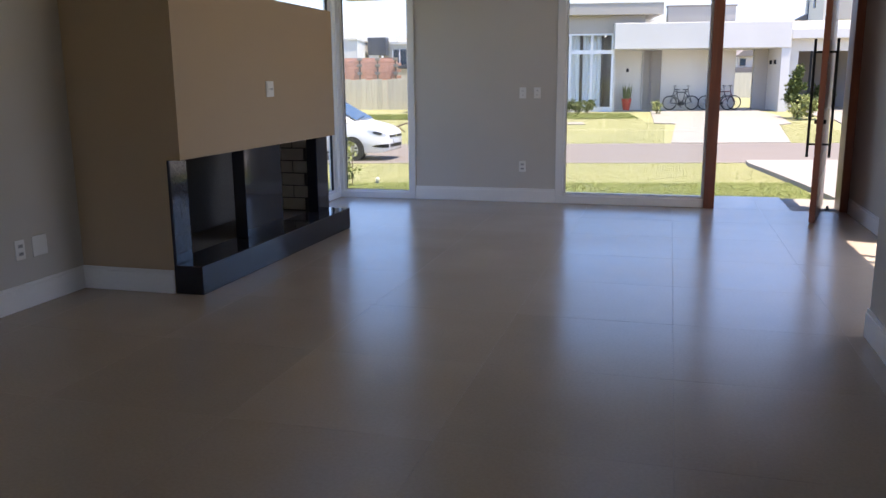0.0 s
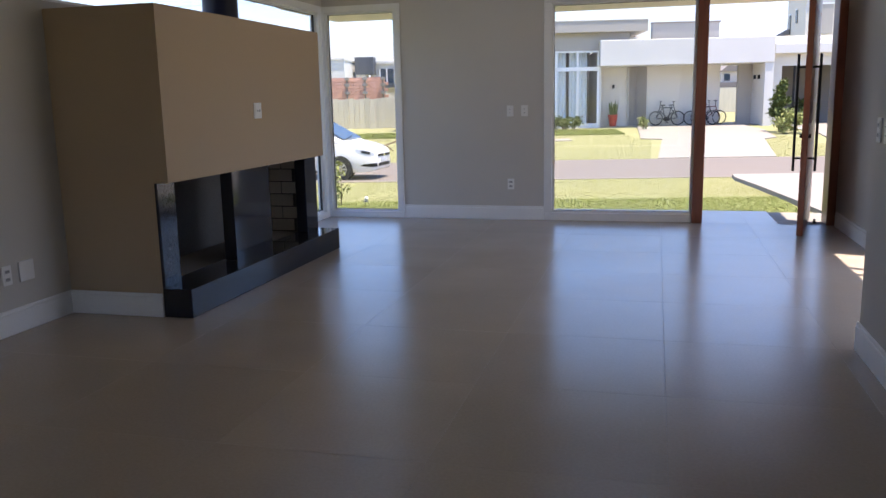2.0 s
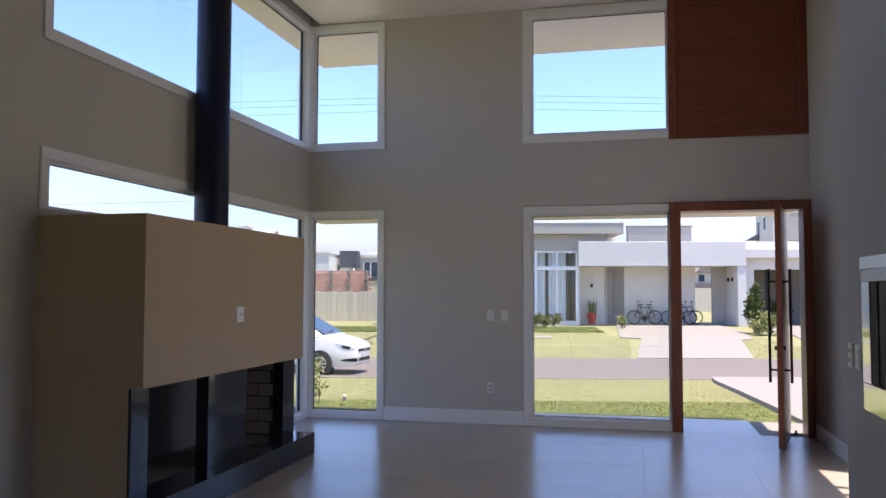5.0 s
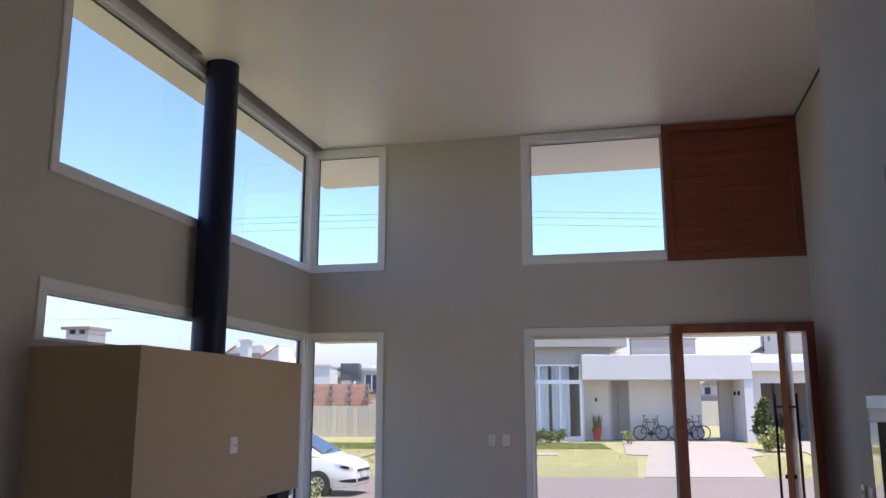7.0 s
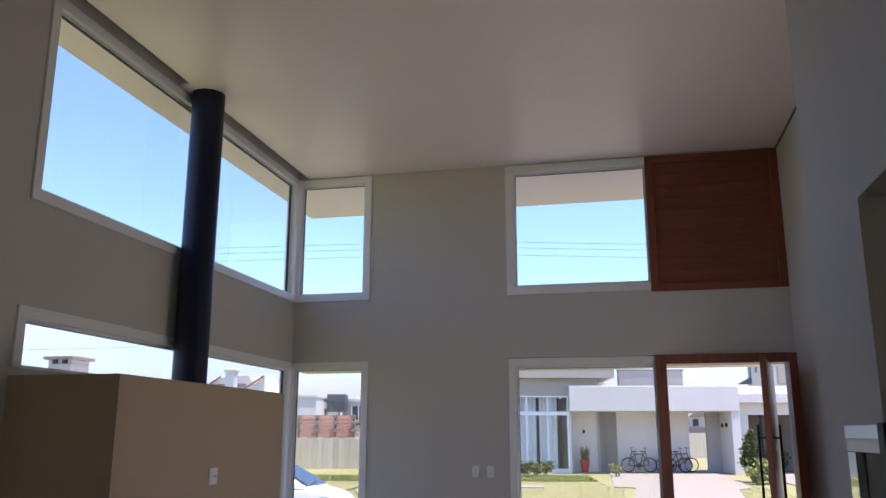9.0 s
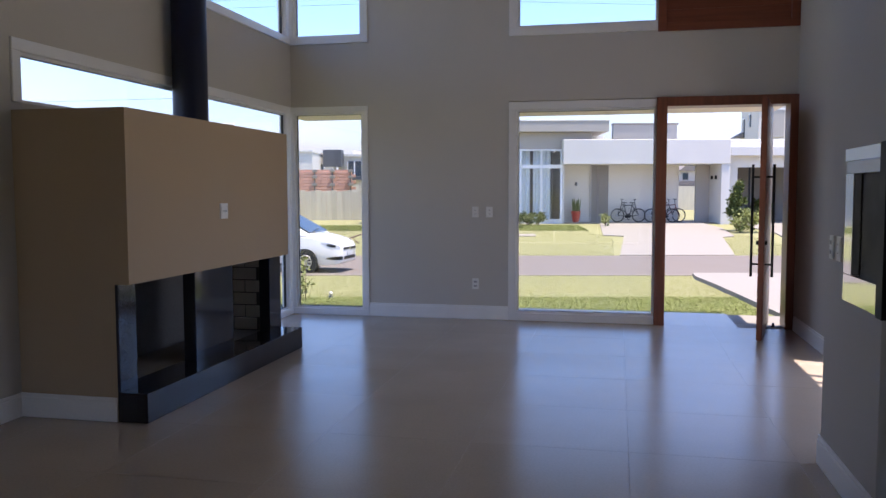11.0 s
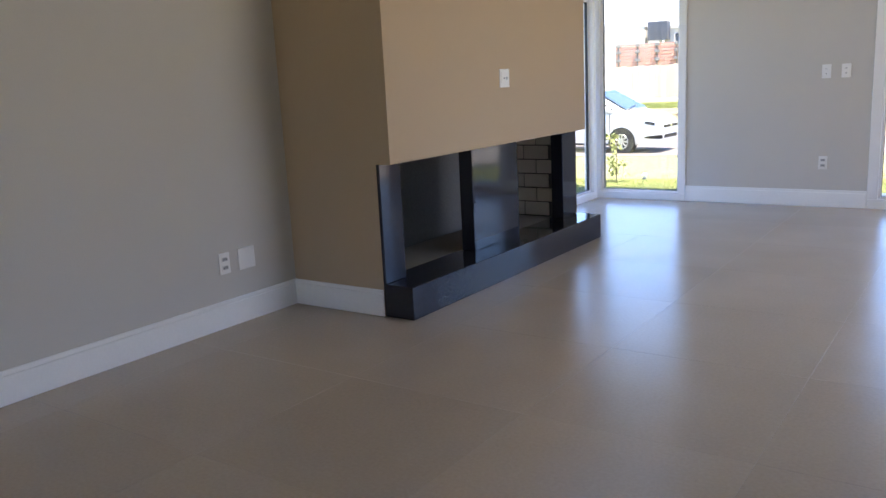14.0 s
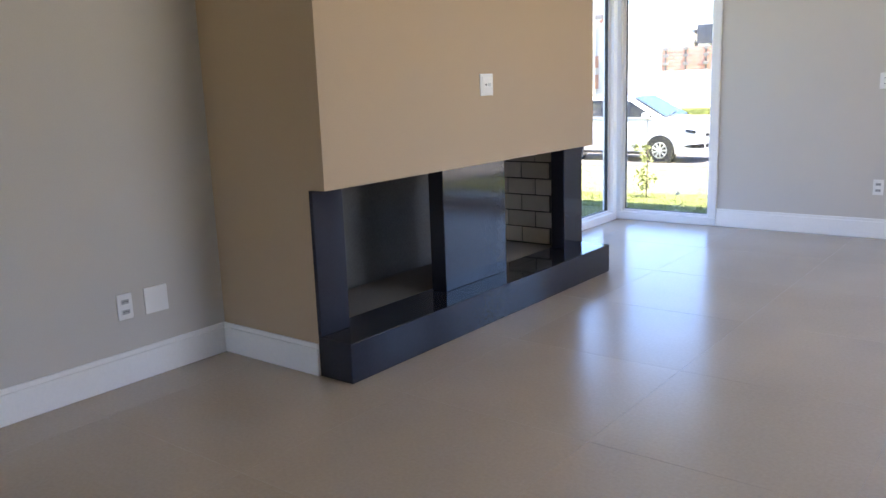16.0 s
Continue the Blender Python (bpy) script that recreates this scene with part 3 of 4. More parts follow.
# ---- switches and sockets ----
def plate(kind, m, w=0.075, h=0.12, blank=False):
    """A wall plate facing local -y."""
    label = {"hood": "white plastic wall plate with grey sockets", "socket": "white plastic wall socket plate", "switch": "white plastic light switch plate", "blank": "white plastic blank cover plate"}[kind]
    e = thing({"hood": "wall_socket", "socket": "wall_socket", "switch": "light_switch", "blank": "cover_plate"}[kind], label, {"hood": "socket", "socket": "socket", "switch": "switch", "blank": "cover plate"}[kind], at=m)
    part("plate", B(-w / 2, w / 2, -0.009, 0.0, -h / 2, h / 2, 0.003, 2), M_PLASTIC, e)
    if kind == "socket":
        for dz in (-0.024, 0.024):
            mod = part("module", B(-0.024, 0.024, -0.0115, -0.008, dz - 0.02, dz + 0.02, 0.002), M_PLASTIC, e)
            part("recess", B(-0.019, 0.019, -0.0119, -0.0112, dz - 0.0105, dz + 0.0105, 0.0003), M_RECESS, mod, "grey recessed socket face")
            for k in (-1, 0, 1):
                part("pin_hole", cyl(bmesh.new(), 0.0035, (k * 0.0095, -0.0122, dz + (0.003 if k == 0 else 0)), (k * 0.0095, -0.0100, dz + (0.003 if k == 0 else 0)), 8), M_SLOT, mod)
    if kind == "hood":
        part("cover", B(-w / 2 + 0.012, w / 2 - 0.012, -0.012, -0.008, -0.046, 0.046, 0.003), M_PLASTIC, e)
        mod = part("module", B(-0.034, 0.034, -0.0145, -0.0115, -0.014, 0.014, 0.002), M_PVC, e)
        part("pin_hole", cyl(bmesh.new(), 0.006, (-0.018, -0.0155, 0), (-0.018, -0.0140, 0), 10), M_SLOT, mod)
        part("jack", B(0.002, 0.028, -0.0155, -0.0140, -0.009, 0.009, 0.001), M_STEEL, mod, "grey data jack")
    if kind == "switch":
        for dz in (-0.021, 0.021):
            part("rocker", prism(bmesh.new(), [(-0.022, dz - 0.019), (0.022, dz - 0.019), (0.022, dz + 0.019), (-0.022, dz + 0.019)], -0.012, -0.008), M_PLASTIC, e)
            part("mark", B(-0.006, 0.006, -0.0128, -0.0119, dz - 0.003, dz + 0.003), M_SLOT, e)
    return e


plate("socket", pose(-1.352, YF, 0.402))
plate("switch", pose(-1.355, YF, 1.214))
plate("switch", pose(-1.195, YF, 1.214))
plate("socket", pose(XL, 4.122, 0.365, 0, 0, 90))
plate("blank", pose(XL, 4.284, 0.366, 0, 0, 90), 0.122, 0.125)
plate("socket", pose(PIER_X, 4.59, 1.163, 0, 0, -90))
plate("switch", pose(PIER_X, 4.45, 1.163, 0, 0, -90))
plate("hood", pose(-2.75, 5.918, 1.30, 0, 0, 90), 0.118, 0.118)

# ---- own house outside: canopy, eaves, roof ----
solid("trim_canopy", B(-4.2, 2.15, YF + WT, 11.30, 2.46, 2.75), M_SOFFIT, "cream painted entrance canopy", "canopy")
bm = bmesh.new()
box(bm, -4.22, 2.6, YF + WT, 11.30, 4.78, 5.15)
box(bm, -4.22, XL - WT, 4.0, YF + WT, 4.78, 5.15)
solid("trim_eaves", bm, M_SOFFIT, "cream painted flat roof eaves", "eaves")
solid("roof", box(B(XL - WT, XK + WT, YB - WT, PIER_Y1, CEIL + 0.425, 5.6), XL - WT, XR + WT, PIER_Y1, YF + WT, CEIL + 0.425, 5.6), M_GREYREND, "flat roof slab of the house", "roof")
EXT = Matrix.Translation((0.2, 0.17, 1.42)) @ Matrix.Scale(0.875, 4) @ Matrix.Translation((-0.2, -0.17, -1.42)) @ pose(0.3, 0.1, 0, 0, 0, 11.0)


def ext(ob):
    ob.matrix_world = EXT @ ob.matrix_world
    return ob


# ground: one sheet to the horizon, falling from both houses to the street
PROFILE = ((-1500, -0.36), (10.6, -0.36), (22.3, -0.87), (29.05, -0.87), (44.0, -0.31), (1500, -0.31))


def gz(v):
    for (a, za), (b, zb) in zip(PROFILE, PROFILE[1:]):
        if v <= b:
            return za + (zb - za) * (v - a) / (b - a)
    return PROFILE[-1][1]


bm = bmesh.new()
rows_ = [[bm.verts.new((u, v, z)) for u in (-1500, 1500)] for v, z in PROFILE]
for a, b in zip(rows_, rows_[1:]):
    bm.faces.new((a[0], a[1], b[1], b[0]))
ext(solid("ground", bm, M_SOIL, "sunlit patchy lawn", "lawn"))


def slab(outline, h):
    """Paving on the sloping ground: an outline in plan, its top h above the ground."""
    bm = bmesh.new()
    lo = [bm.verts.new((u, v, gz(v) - 0.2)) for u, v in outline]
    hi = [bm.verts.new((u, v, gz(v) + h)) for u, v in outline]
    bm.faces.new(hi)
    bm.faces.new(lo[::-1])
    for i in range(len(outline)):
        j = (i + 1) % len(outline)
        bm.faces.new((lo[i], lo[j], hi[j], hi[i]))
    bmesh.ops.recalc_face_normals(bm, faces=bm.faces)
    return bm


ext(solid("road", B(-300, 300, 22.42, 29.0, -1.1, -0.855), M_ROAD, "grey-pink paved street", "road"))
for v in (22.3, 29.0):
    ext(solid("kerb", B(-300, 300, v, v + 0.12, -1.1, -0.85, 0.005), M_KERB, "low concrete kerb", "kerb"))
ext(solid("pavement_drive_own", slab([(6.3, 22.28), (5.95, 20.8), (5.5, 17.6), (4.95, 14.06), (4.3, 9.7), (12, 9.05), (12, 22.28)], 0.09), M_CONC, "sunlit concrete driveway slab", "driveway"))
solid("pavement_entry", B(1.49, 8.5, YF + WT + 0.01, 10.17, -0.3, -0.012, 0.005), M_CONC, "sunlit concrete entrance path", "path")
ext(solid("pavement_drive_far", slab([(5.68, 29.12), (9.75, 29.12), (11.5, 35.9), (12.2, 36.5), (12.99, 40.6), (12.99, 43.99), (7.5, 43.99), (6.45, 36.9), (7.3, 36.5)], 0.04), M_CONC, "sunlit concrete driveway of the house opposite", "driveway"))
ext(solid("pavement_carport", B(5.6, 25.0, 44.0, 47.59, -0.5, -0.27), M_CONC, "concrete carport floor", "carport floor"))
ext(solid("pavement_drive_neighbour", slab([(12.6, 29.12), (21, 29.12), (21, 43.99), (14.6, 43.99), (14.6, 38)], 0.04), M_CONC, "sunlit concrete driveway next door", "driveway"))
ext(solid("pavement_garden_path", slab([(-4, 36.6), (3.4, 36.6), (3.4, 37.6), (-4, 37.6)], 0.035), M_CONC, "pale concrete garden path", "path"))


# grass: blades on the near lawn, tufts across the street
def blades(name, area, count, h0, h1, w, label, material=M_GRASS, edge=None):
    rng = np.random.RandomState(5)
    u0, u1, v0, v1 = area
    p = np.stack([rng.uniform(u0, u1, count), v0 + (v1 - v0) * rng.uniform(0, 1, count) ** 1.25], 1)
    if edge:
        p = p[p[:, 0] < np.interp(p[:, 1], *zip(*edge))]
        count = len(p)
    g = np.interp(p[:, 1], [q[0] for q in PROFILE], [q[1] for q in PROFILE])
    a = rng.uniform(0, 2 * np.pi, count)
    h = rng.uniform(h0, h1, count)
    reach = h * rng.uniform(1.2, 2.6, count)
    cx, cy = np.cos(a), np.sin(a)
    co = np.zeros((count, 3, 3))
    co[:, 0] = np.stack([p[:, 0] + cy * w, p[:, 1] - cx * w, g], 1)
    co[:, 1] = np.stack([p[:, 0] - cy * w, p[:, 1] + cx * w, g], 1)
    co[:, 2] = np.stack([p[:, 0] + cx * reach, p[:, 1] + cy * reach, g + h], 1)
    co[:, 0:2, 2] += 0.004
    me = bpy.data.meshes.new(name)
    me.from_pydata(co.reshape(-1, 3).tolist(), [], np.arange(count * 3).reshape(-1, 3).tolist())
    me.materials.append(material)
    return tagged(new(name, me), label, "grass", kind="stuff")


ext(blades("grass", (-9.5, 5.2, 10.3, 15.5), 150000, 0.015, 0.04, 0.007, "short green lawn grass beside the house", M_GREENGRASS, edge=((10.3, 4.3), (14.1, 4.9), (15.5, 5.15))))
ext(blades("grass", (-10.5, 6.2, 14.9, 22.3), 120000, 0.010, 0.026, 0.005, "short mown straw-green lawn grass", edge=((13.7, 4.85), (14.06, 4.9), (17.6, 5.45), (20.8, 5.9), (22.3, 6.25))))
ext(blades("grass", (-10.0, 7.0, 29.1, 42.5), 66000, 0.012, 0.03, 0.009, "patchy sunlit lawn grass across the street", edge=((29.1, 5.45), (37.15, 6.95), (37.7, 6.25), (43.0, 6.25))))
ext(blades("grass", (-10.0, 6.2, 39.6, 42.9), 60000, 0.02, 0.06, 0.011, "green watered lawn grass along the opposite house", M_GREENGRASS))
ext(blades("grass", (9.4, 13.0, 29.1, 37.5), 12000, 0.012, 0.03, 0.009, "patchy sunlit lawn grass between the driveways"))


# ---- plants ----
def leaf_cloud(points, size, rng, aspect=2.2, up=0.3):
    """Many small pointed leaves about the given points."""
    vs, fs = [], []
    for p in points:
        d = Vector((rng.normal(), rng.normal(), rng.normal() + up)).normalized()
        s = d.cross(Vector((rng.normal(), rng.normal(), rng.normal()))).normalized()
        L = size * rng.uniform(0.6, 1.3)
        w = L / aspect / 2
        k = len(vs)
        p = Vector(p)
        vs += [p, p + d * L * 0.45 + s * w, p + d * L, p + d * L * 0.45 - s * w]
        fs.append((k, k + 1, k + 2, k + 3))
    bm = bmesh.new()
    bv = [bm.verts.new(v) for v in vs]
    for f in fs:
        bm.faces.new([bv[i] for i in f])
    return bm


def shrub(name, label, m, height, radius, leaves, size, seed, cone=True, stem=0.035, foliage=M_LEAF, twigs=26):
    rng = np.random.RandomState(seed)
    e = thing(name, label, "shrub", at=m)
    bm = bmesh.new()
    cyl(bm, stem, (0, 0, 0), (0.02, 0.01, height * 0.85), 8, stem * 0.25)
    tips = []
    for i in range(twigs):
        z = height * rng.uniform(0.08, 0.85)
        r = radius * ((1.05 - z / height) if cone else math.sqrt(max(0.1, 1 - (2 * z / height - 1) ** 2))) * rng.uniform(0.6, 1.15)
        a = rng.uniform(0, 2 * math.pi)
        q = (r * math.cos(a), r * math.sin(a), z + r * 0.6)
        cyl(bm, stem * 0.32, (0.01, 0, z), q, 5, stem * 0.1)
        tips.append(((0.01, 0, z), q))
    part("trunk", bm, M_BARK, e)
    pts = []
    for i in range(leaves):
        a, b = tips[rng.randint(len(tips))]
        f = rng.uniform(0.25, 1.08)
        pts.append(Vector(a).lerp(Vector(b), f) + Vector(rng.normal(0, radius * 0.10, 3)))
    part("crown", leaf_cloud(pts, size, rng), foliage, e)
    return e


shrub("conifer_shrub", "tall green conical shrub beside the carport pillar", EXT @ pose(13.27, 39.4, gz(39.4)), 2.62, 0.60, 3200, 0.17, 3)
shrub("garden_shrub", "low light green shrub at the drive edge", EXT @ pose(13.75, 38.6, gz(38.6)), 0.95, 0.62, 900, 0.14, 8, False, foliage=M_PALELEAF)
shrub("garden_shrub", "low light green shrub at the drive edge", EXT @ pose(13.1, 38.4, gz(38.4)), 0.6, 0.5, 600, 0.13, 9, False, foliage=M_PALELEAF)
for k, (u, h) in enumerate(((2.0, 0.5), (3.0, 0.5), (3.5, 0.42), (4.1, 0.5))):
    shrub("flower_bed_shrub", "low green shrub under the opposite window", EXT @ pose(u, 42.9, gz(42.9)), h, 0.5, 420, 0.15, 20 + k, False)
shrub("flower_bed_shrub", "small yellow-green shrub beside the opposite entrance", EXT @ pose(7.45, 42.0, gz(42.0)), 0.62, 0.3, 300, 0.13, 31, False, foliage=M_PALELEAF)
shrub("sapling", "thin young shrub with sparse leaves on the lawn", EXT @ pose(-2.9, 14.9, gz(14.9)), 1.02, 0.30, 200, 0.085, 41, False, 0.009, M_PALELEAF, 12)


# lawn ornament: small ground spike lamp
gl = thing("garden_lamp", "small white and blue garden lamp on the lawn", "garden lamp", at=EXT @ pose(-2.52, 15.4, gz(15.4)) @ Matrix.Scale(0.8, 4))
part("base", cyl(bmesh.new(), 0.075, (0, 0, 0.0), (0, 0, 0.05), 12, 0.04), M_CARGLASS, gl, "dark blue base")
bm = bmesh.new()
bmesh.ops.create_uvsphere(bm, u_segments=12, v_segments=8, radius=0.05, matrix=Matrix.Translation((0.01, 0, 0.10)) @ Matrix.Diagonal((1, 1, 1.15, 1)))
part("head", bm, M_RENDER, gl, smooth=True)

# fallen branch on the far lawn
bm = bmesh.new()
pts = [(-5.3, 33.0, gz(33.0) + 0.03), (-4.9, 33.3, gz(33.3) + 0.16), (-4.5, 33.7, gz(33.7) + 0.24), (-4.0, 34.0, gz(34.0) + 0.40)]
for a, b in zip(pts, pts[1:]):
    cyl(bm, 0.035, a, b, 7, 0.028)
cyl(bm, 0.022, pts[2], (-4.2, 33.4, gz(33.4) + 0.02), 6)
ext(solid("fallen_branch", bm, M_BARK, "dry brown branch lying on the far lawn", "branch", kind=""))

# ---- house opposite ----
HB = -0.5
ho = thing("house_opposite", "white and grey modern single-storey house opposite", "house", at=EXT)
part("carport_roof", B(5.45, 14.24, 43.4, 47.0, 2.87, 4.165, 0.02), M_RENDER, ho, "white carport fascia")
part("wall", B(5.58, 12.11, 45.5, 45.75, HB, 2.87), M_PALEREND, ho)
part("wall", B(13.06, 13.79, 45.5, 45.75, HB, 2.87), M_GREYREND, ho)
part("pillar", B(13.80, 14.24, 43.45, 45.75, HB, 2.865), M_RENDER, ho, "white carport side wall")
part("wall", B(-4.4, 7.03, 44.0, 44.25, 3.7, 4.57), M_GREYREND, ho)
part("wall", B(5.50, 5.58, 44.0, 49.0, HB, 3.69), M_PALEREND, ho)
# room shell added behind the window, its unlit look put into the colour
part("room_floor_shade", B(-4.4, 5.49, 44.25, 49.0, -0.5, -0.22), M_DARKREND_SHADE, ho)
part("room_side_shade", B(-4.4, -4.2, 44.25, 49.0, HB, 4.06), M_DARKREND_SHADE, ho)
part("wall", B(5.6, 8.2, 47.01, 47.3, 3.0, 4.57), M_RENDER, ho)
part("wall", B(-4.4, 0.9, 44.0, 44.25, HB, 3.69), M_GREYREND, ho)
part("room_back_shade", B(-4.4, 5.58, 49.01, 49.2, HB, 4.57), M_DARKREND_SHADE, ho)
part("roof", B(-4.6, 7.87, 43.5, 52, 4.58, 5.145, 0.02), M_GREYREND, ho, "flat roof with deep grey edge")
part("roof_coping", B(-4.62, 7.89, 43.48, 52.02, 5.146, 5.19), M_PALEREND, ho)
part("roof_vent", B(3.6, 5.9, 46.0, 46.6, 5.19, 5.42, 0.05), M_PALEREND, ho, "low roof vent")
part("upper_block", B(8.93, 12.62, 48, 48.5, 3.0, 5.30), M_GREYREND, ho)
part("coping", B(8.90, 12.70, 47.95, 48.55, 5.301, 5.38), M_DARKREND_SHADE, ho)
part("door", B(7.27, 8.21, 45.42, 45.49, -0.26, 2.86, 0.01), M_DARKREND_SHADE, ho, "dark grey entrance door")
part("door_frame", B(7.19, 7.27, 45.40, 45.495, -0.3, 2.86), M_GREYREND, ho)
wl_ = part("wall_lamp", B(6.37, 6.49, 45.40, 45.49, 1.74, 1.94, 0.01), M_BLACK, ho, "small black wall lamp")
part("bracket", B(6.40, 6.46, 45.36, 45.40, 1.80, 1.88, 0.005), M_BLACK, wl_)
for v in (44.9, 44.2):
    part("wall_lamp", B(13.70, 13.799, v, v + 0.12, 2.07, 2.27, 0.01), M_BLACK, ho, "small black wall lamp")
wnd = part("window", B(0.9, 5.50, 44.05, 44.13, -0.32, -0.14), M_PVC, ho, "tall white framed window")
for z0, z1 in ((-0.14, -0.06), (2.66, 2.86), (3.60, 3.69)):
    part("frame_rail", B(0.9, 5.50, 44.02, 44.14, z0, z1), M_PVC, wnd)
for u in (0.95, 2.07, 3.19, 4.31, 5.38):
    part("frame_stile", B(u, u + 0.11, 44.02, 44.14, -0.139, 3.599), M_PVC, wnd)
pn_ = part("pane", B(0.92, 5.48, 44.07, 44.08, -0.12, 3.64), M_GLASS, wnd)
pn_.visible_shadow = False


def curtain(u0, u1, v, z0, z1, parent):
    n = int((u1 - u0) / 0.03)
    bm = bmesh.new()
    rows = []
    for k in range(n + 1):
        u = u0 + (u1 - u0) * k / n
        d = 0.05 * math.sin(u * 26) + 0.02 * math.sin(u * 61 + 1)
        rows.append([bm.verts.new((u, v + d + e, z)) for e in (0, 0.01) for z in (z0, z1)])
    for a, b in zip(rows, rows[1:]):
        bm.faces.new((a[0], b[0], b[1], a[1]))
        bm.faces.new((a[2], a[3], b[3], b[2]))
    return part("curtain", bm, M_CURTAIN, parent, "white hanging curtain", True)


curtain(1.0, 3.78, 44.5, -0.2, 3.62, ho)
curtain(3.95, 4.9, 44.5, -0.2, 3.62, ho)

# house next door with a dark garage, and a two-storey house behind
nh = thing("house_next_door", "white house with a dark open garage", "house", at=EXT)
part("fascia", B(14.26, 26, 43.45, 49, 3.30, 3.78, 0.02), M_RENDER, nh)
part("parapet", B(14.26, 26, 44.1, 49, 3.781, 4.19, 0.02), M_RENDER, nh)
part("wall", B(14.26, 14.79, 43.9, 49, HB, 3.30), M_PALEREND, nh)
part("garage_back", B(14.79, 26, 47.6, 47.9, HB, 3.29), M_DARKREND_SHADE, nh)
part("garage_side", B(25.5, 26, 44.1, 47.6, HB, 3.29), M_DARKREND_SHADE, nh)
part("garage_lintel", B(14.79, 26, 43.9, 44.05, 2.69, 3.30), M_PALEREND, nh)
for u in (15.4, 17.3):
    part("garage_post", B(u, u + 0.08, 43.9, 44.0, HB, 2.69), M_BLACK, nh)
shrub("garden_shrub", "dark green shrub inside the neighbouring garage", EXT @ pose(17.2, 46.6, -0.27), 1.1, 0.6, 500, 0.2, 52, False)
th = thing("two_storey_house", "grey two-storey house behind the carport", "house", at=EXT)
part("wall", B(21.68, 32, 60, 63.6, HB, 8.6), M_PALEREND, th)
part("roof", B(21.5, 32.3, 59.8, 63.8, 8.6, 8.9), M_PALEREND, th)
for v, z0, z1 in ((62.85, 5.5, 6.85), (61.55, 6.2, 7.1)):
    w_ = part("window", B(21.62, 21.679, v, v + 0.3, z0, z1), M_CARGLASS, th, "narrow dark window")
    part("frame_rail", B(21.59, 21.678, v - 0.05, v + 0.35, z1, z1 + 0.08), M_PVC, w_)
w_ = part("window", B(22.6, 23.5, 59.93, 59.999, 5.3, 7.3), M_GREYREND, th, "tall grey shuttered window")
part("frame_rail", B(22.5, 23.6, 59.9, 59.99, 7.3, 7.4), M_PVC, w_)
part("lean_to_roof", prism(bmesh.new(), [(20.8, 5.45), (21.67, 5.45), (21.67, 5.92)], 62.9, 63.6), M_DARKREND_SHADE, th)
# view through the carport gap
fh = thing("far_house", "far pale fence with a grey-roofed pale house behind", "house", at=EXT)
part("wall", B(17, 29, 75, 75.3, HB, 1.87), M_FENCE, fh, "pale boundary wall")
part("wall", B(20.7, 26, 77, 84, HB, 3.3), M_PALEREND, fh)
part("wall_panel", B(23.1, 23.9, 76.9, 76.995, 2.36, 3.28), M_REDBRICK, fh, "red brick panel")
part("wall", B(19.3, 20.69, 77.5, 84, HB, 2.9), M_PALEREND, fh)
for u in (20.9, 22.4, 24.4):
    part("window", B(u, u + 0.5, 76.9, 76.99, 2.5, 3.1), M_CARGLASS, fh)
part("roof", prism(bmesh.new(), [(20.4, 3.3), (26.3, 3.3), (25.3, 3.9), (21.2, 3.9)], 76.6, 84), M_DARKREND_SHADE, fh)
part("lean_to_roof", B(20.1, 26.3, 76.0, 76.9, 1.9, 2.35), M_DARKREND_SHADE, fh)


# ---- bicycles, pot ----
def bicycle(m, paint, label):
    e = thing("bicycle", label, "bicycle", group="bicycles in the carport", at=m)
    for x in (0.0, 1.04):
        w = part("wheel", torus(bmesh.new(), (x, 0, 0.34), 0.315, 0.025), M_TYRE, e, smooth=True)
        bm = bmesh.new()
        for k in range(10):
            a = math.pi * k / 10
            c, s = math.cos(a) * 0.3, math.sin(a) * 0.3
            cyl(bm, 0.0035, (x - c, 0, 0.34 - s), (x + c, 0, 0.34 + s), 4)
        cyl(bm, 0.03, (x, -0.05, 0.34), (x, 0.05, 0.34), 10)
        part("spokes", bm, M_ALLOY, w)
    bm = bmesh.new()
    bb, seat, head, ht = (0.44, 0, 0.30), (0.33, 0, 0.82), (0.85, 0, 0.86), (0.90, 0, 0.72)
    for a, b in ((bb, seat), (seat, head), (bb, ht), ((0, 0, 0.34), bb), ((0, 0, 0.34), seat), (head, ht), (ht, (1.04, 0, 0.34))):
        cyl(bm, 0.02, a, b, 8)
    part("frame", bm, paint, e)
    bm = cyl(bmesh.new(), 0.014, (0.85, 0, 0.86), (0.83, 0, 1.10), 8)
    cyl(bm, 0.014, (0.83, -0.3, 1.12), (0.83, 0.3, 1.12), 8)
    cyl(bm, 0.018, (0.83, -0.3, 1.12), (0.72, -0.3, 1.13), 8)
    part("handlebar", bm, M_BLACK, e)
    bm = B(0.18, 0.44, -0.07, 0.07, 0.93, 0.98, 0.02, 2)
    cyl(bm, 0.014, seat, (0.31, 0, 0.94), 8)
    part("saddle", bm, M_BLACK, e)
    bm = cyl(bmesh.new(), 0.09, (0.44, -0.06, 0.30), (0.44, -0.045, 0.30), 16)
    cyl(bm, 0.012, (0.44, -0.07, 0.30), (0.52, -0.07, 0.15), 6)
    box(bm, 0.48, 0.57, -0.15, -0.06, 0.13, 0.155)
    part("crank", bm, M_BLACK, e)


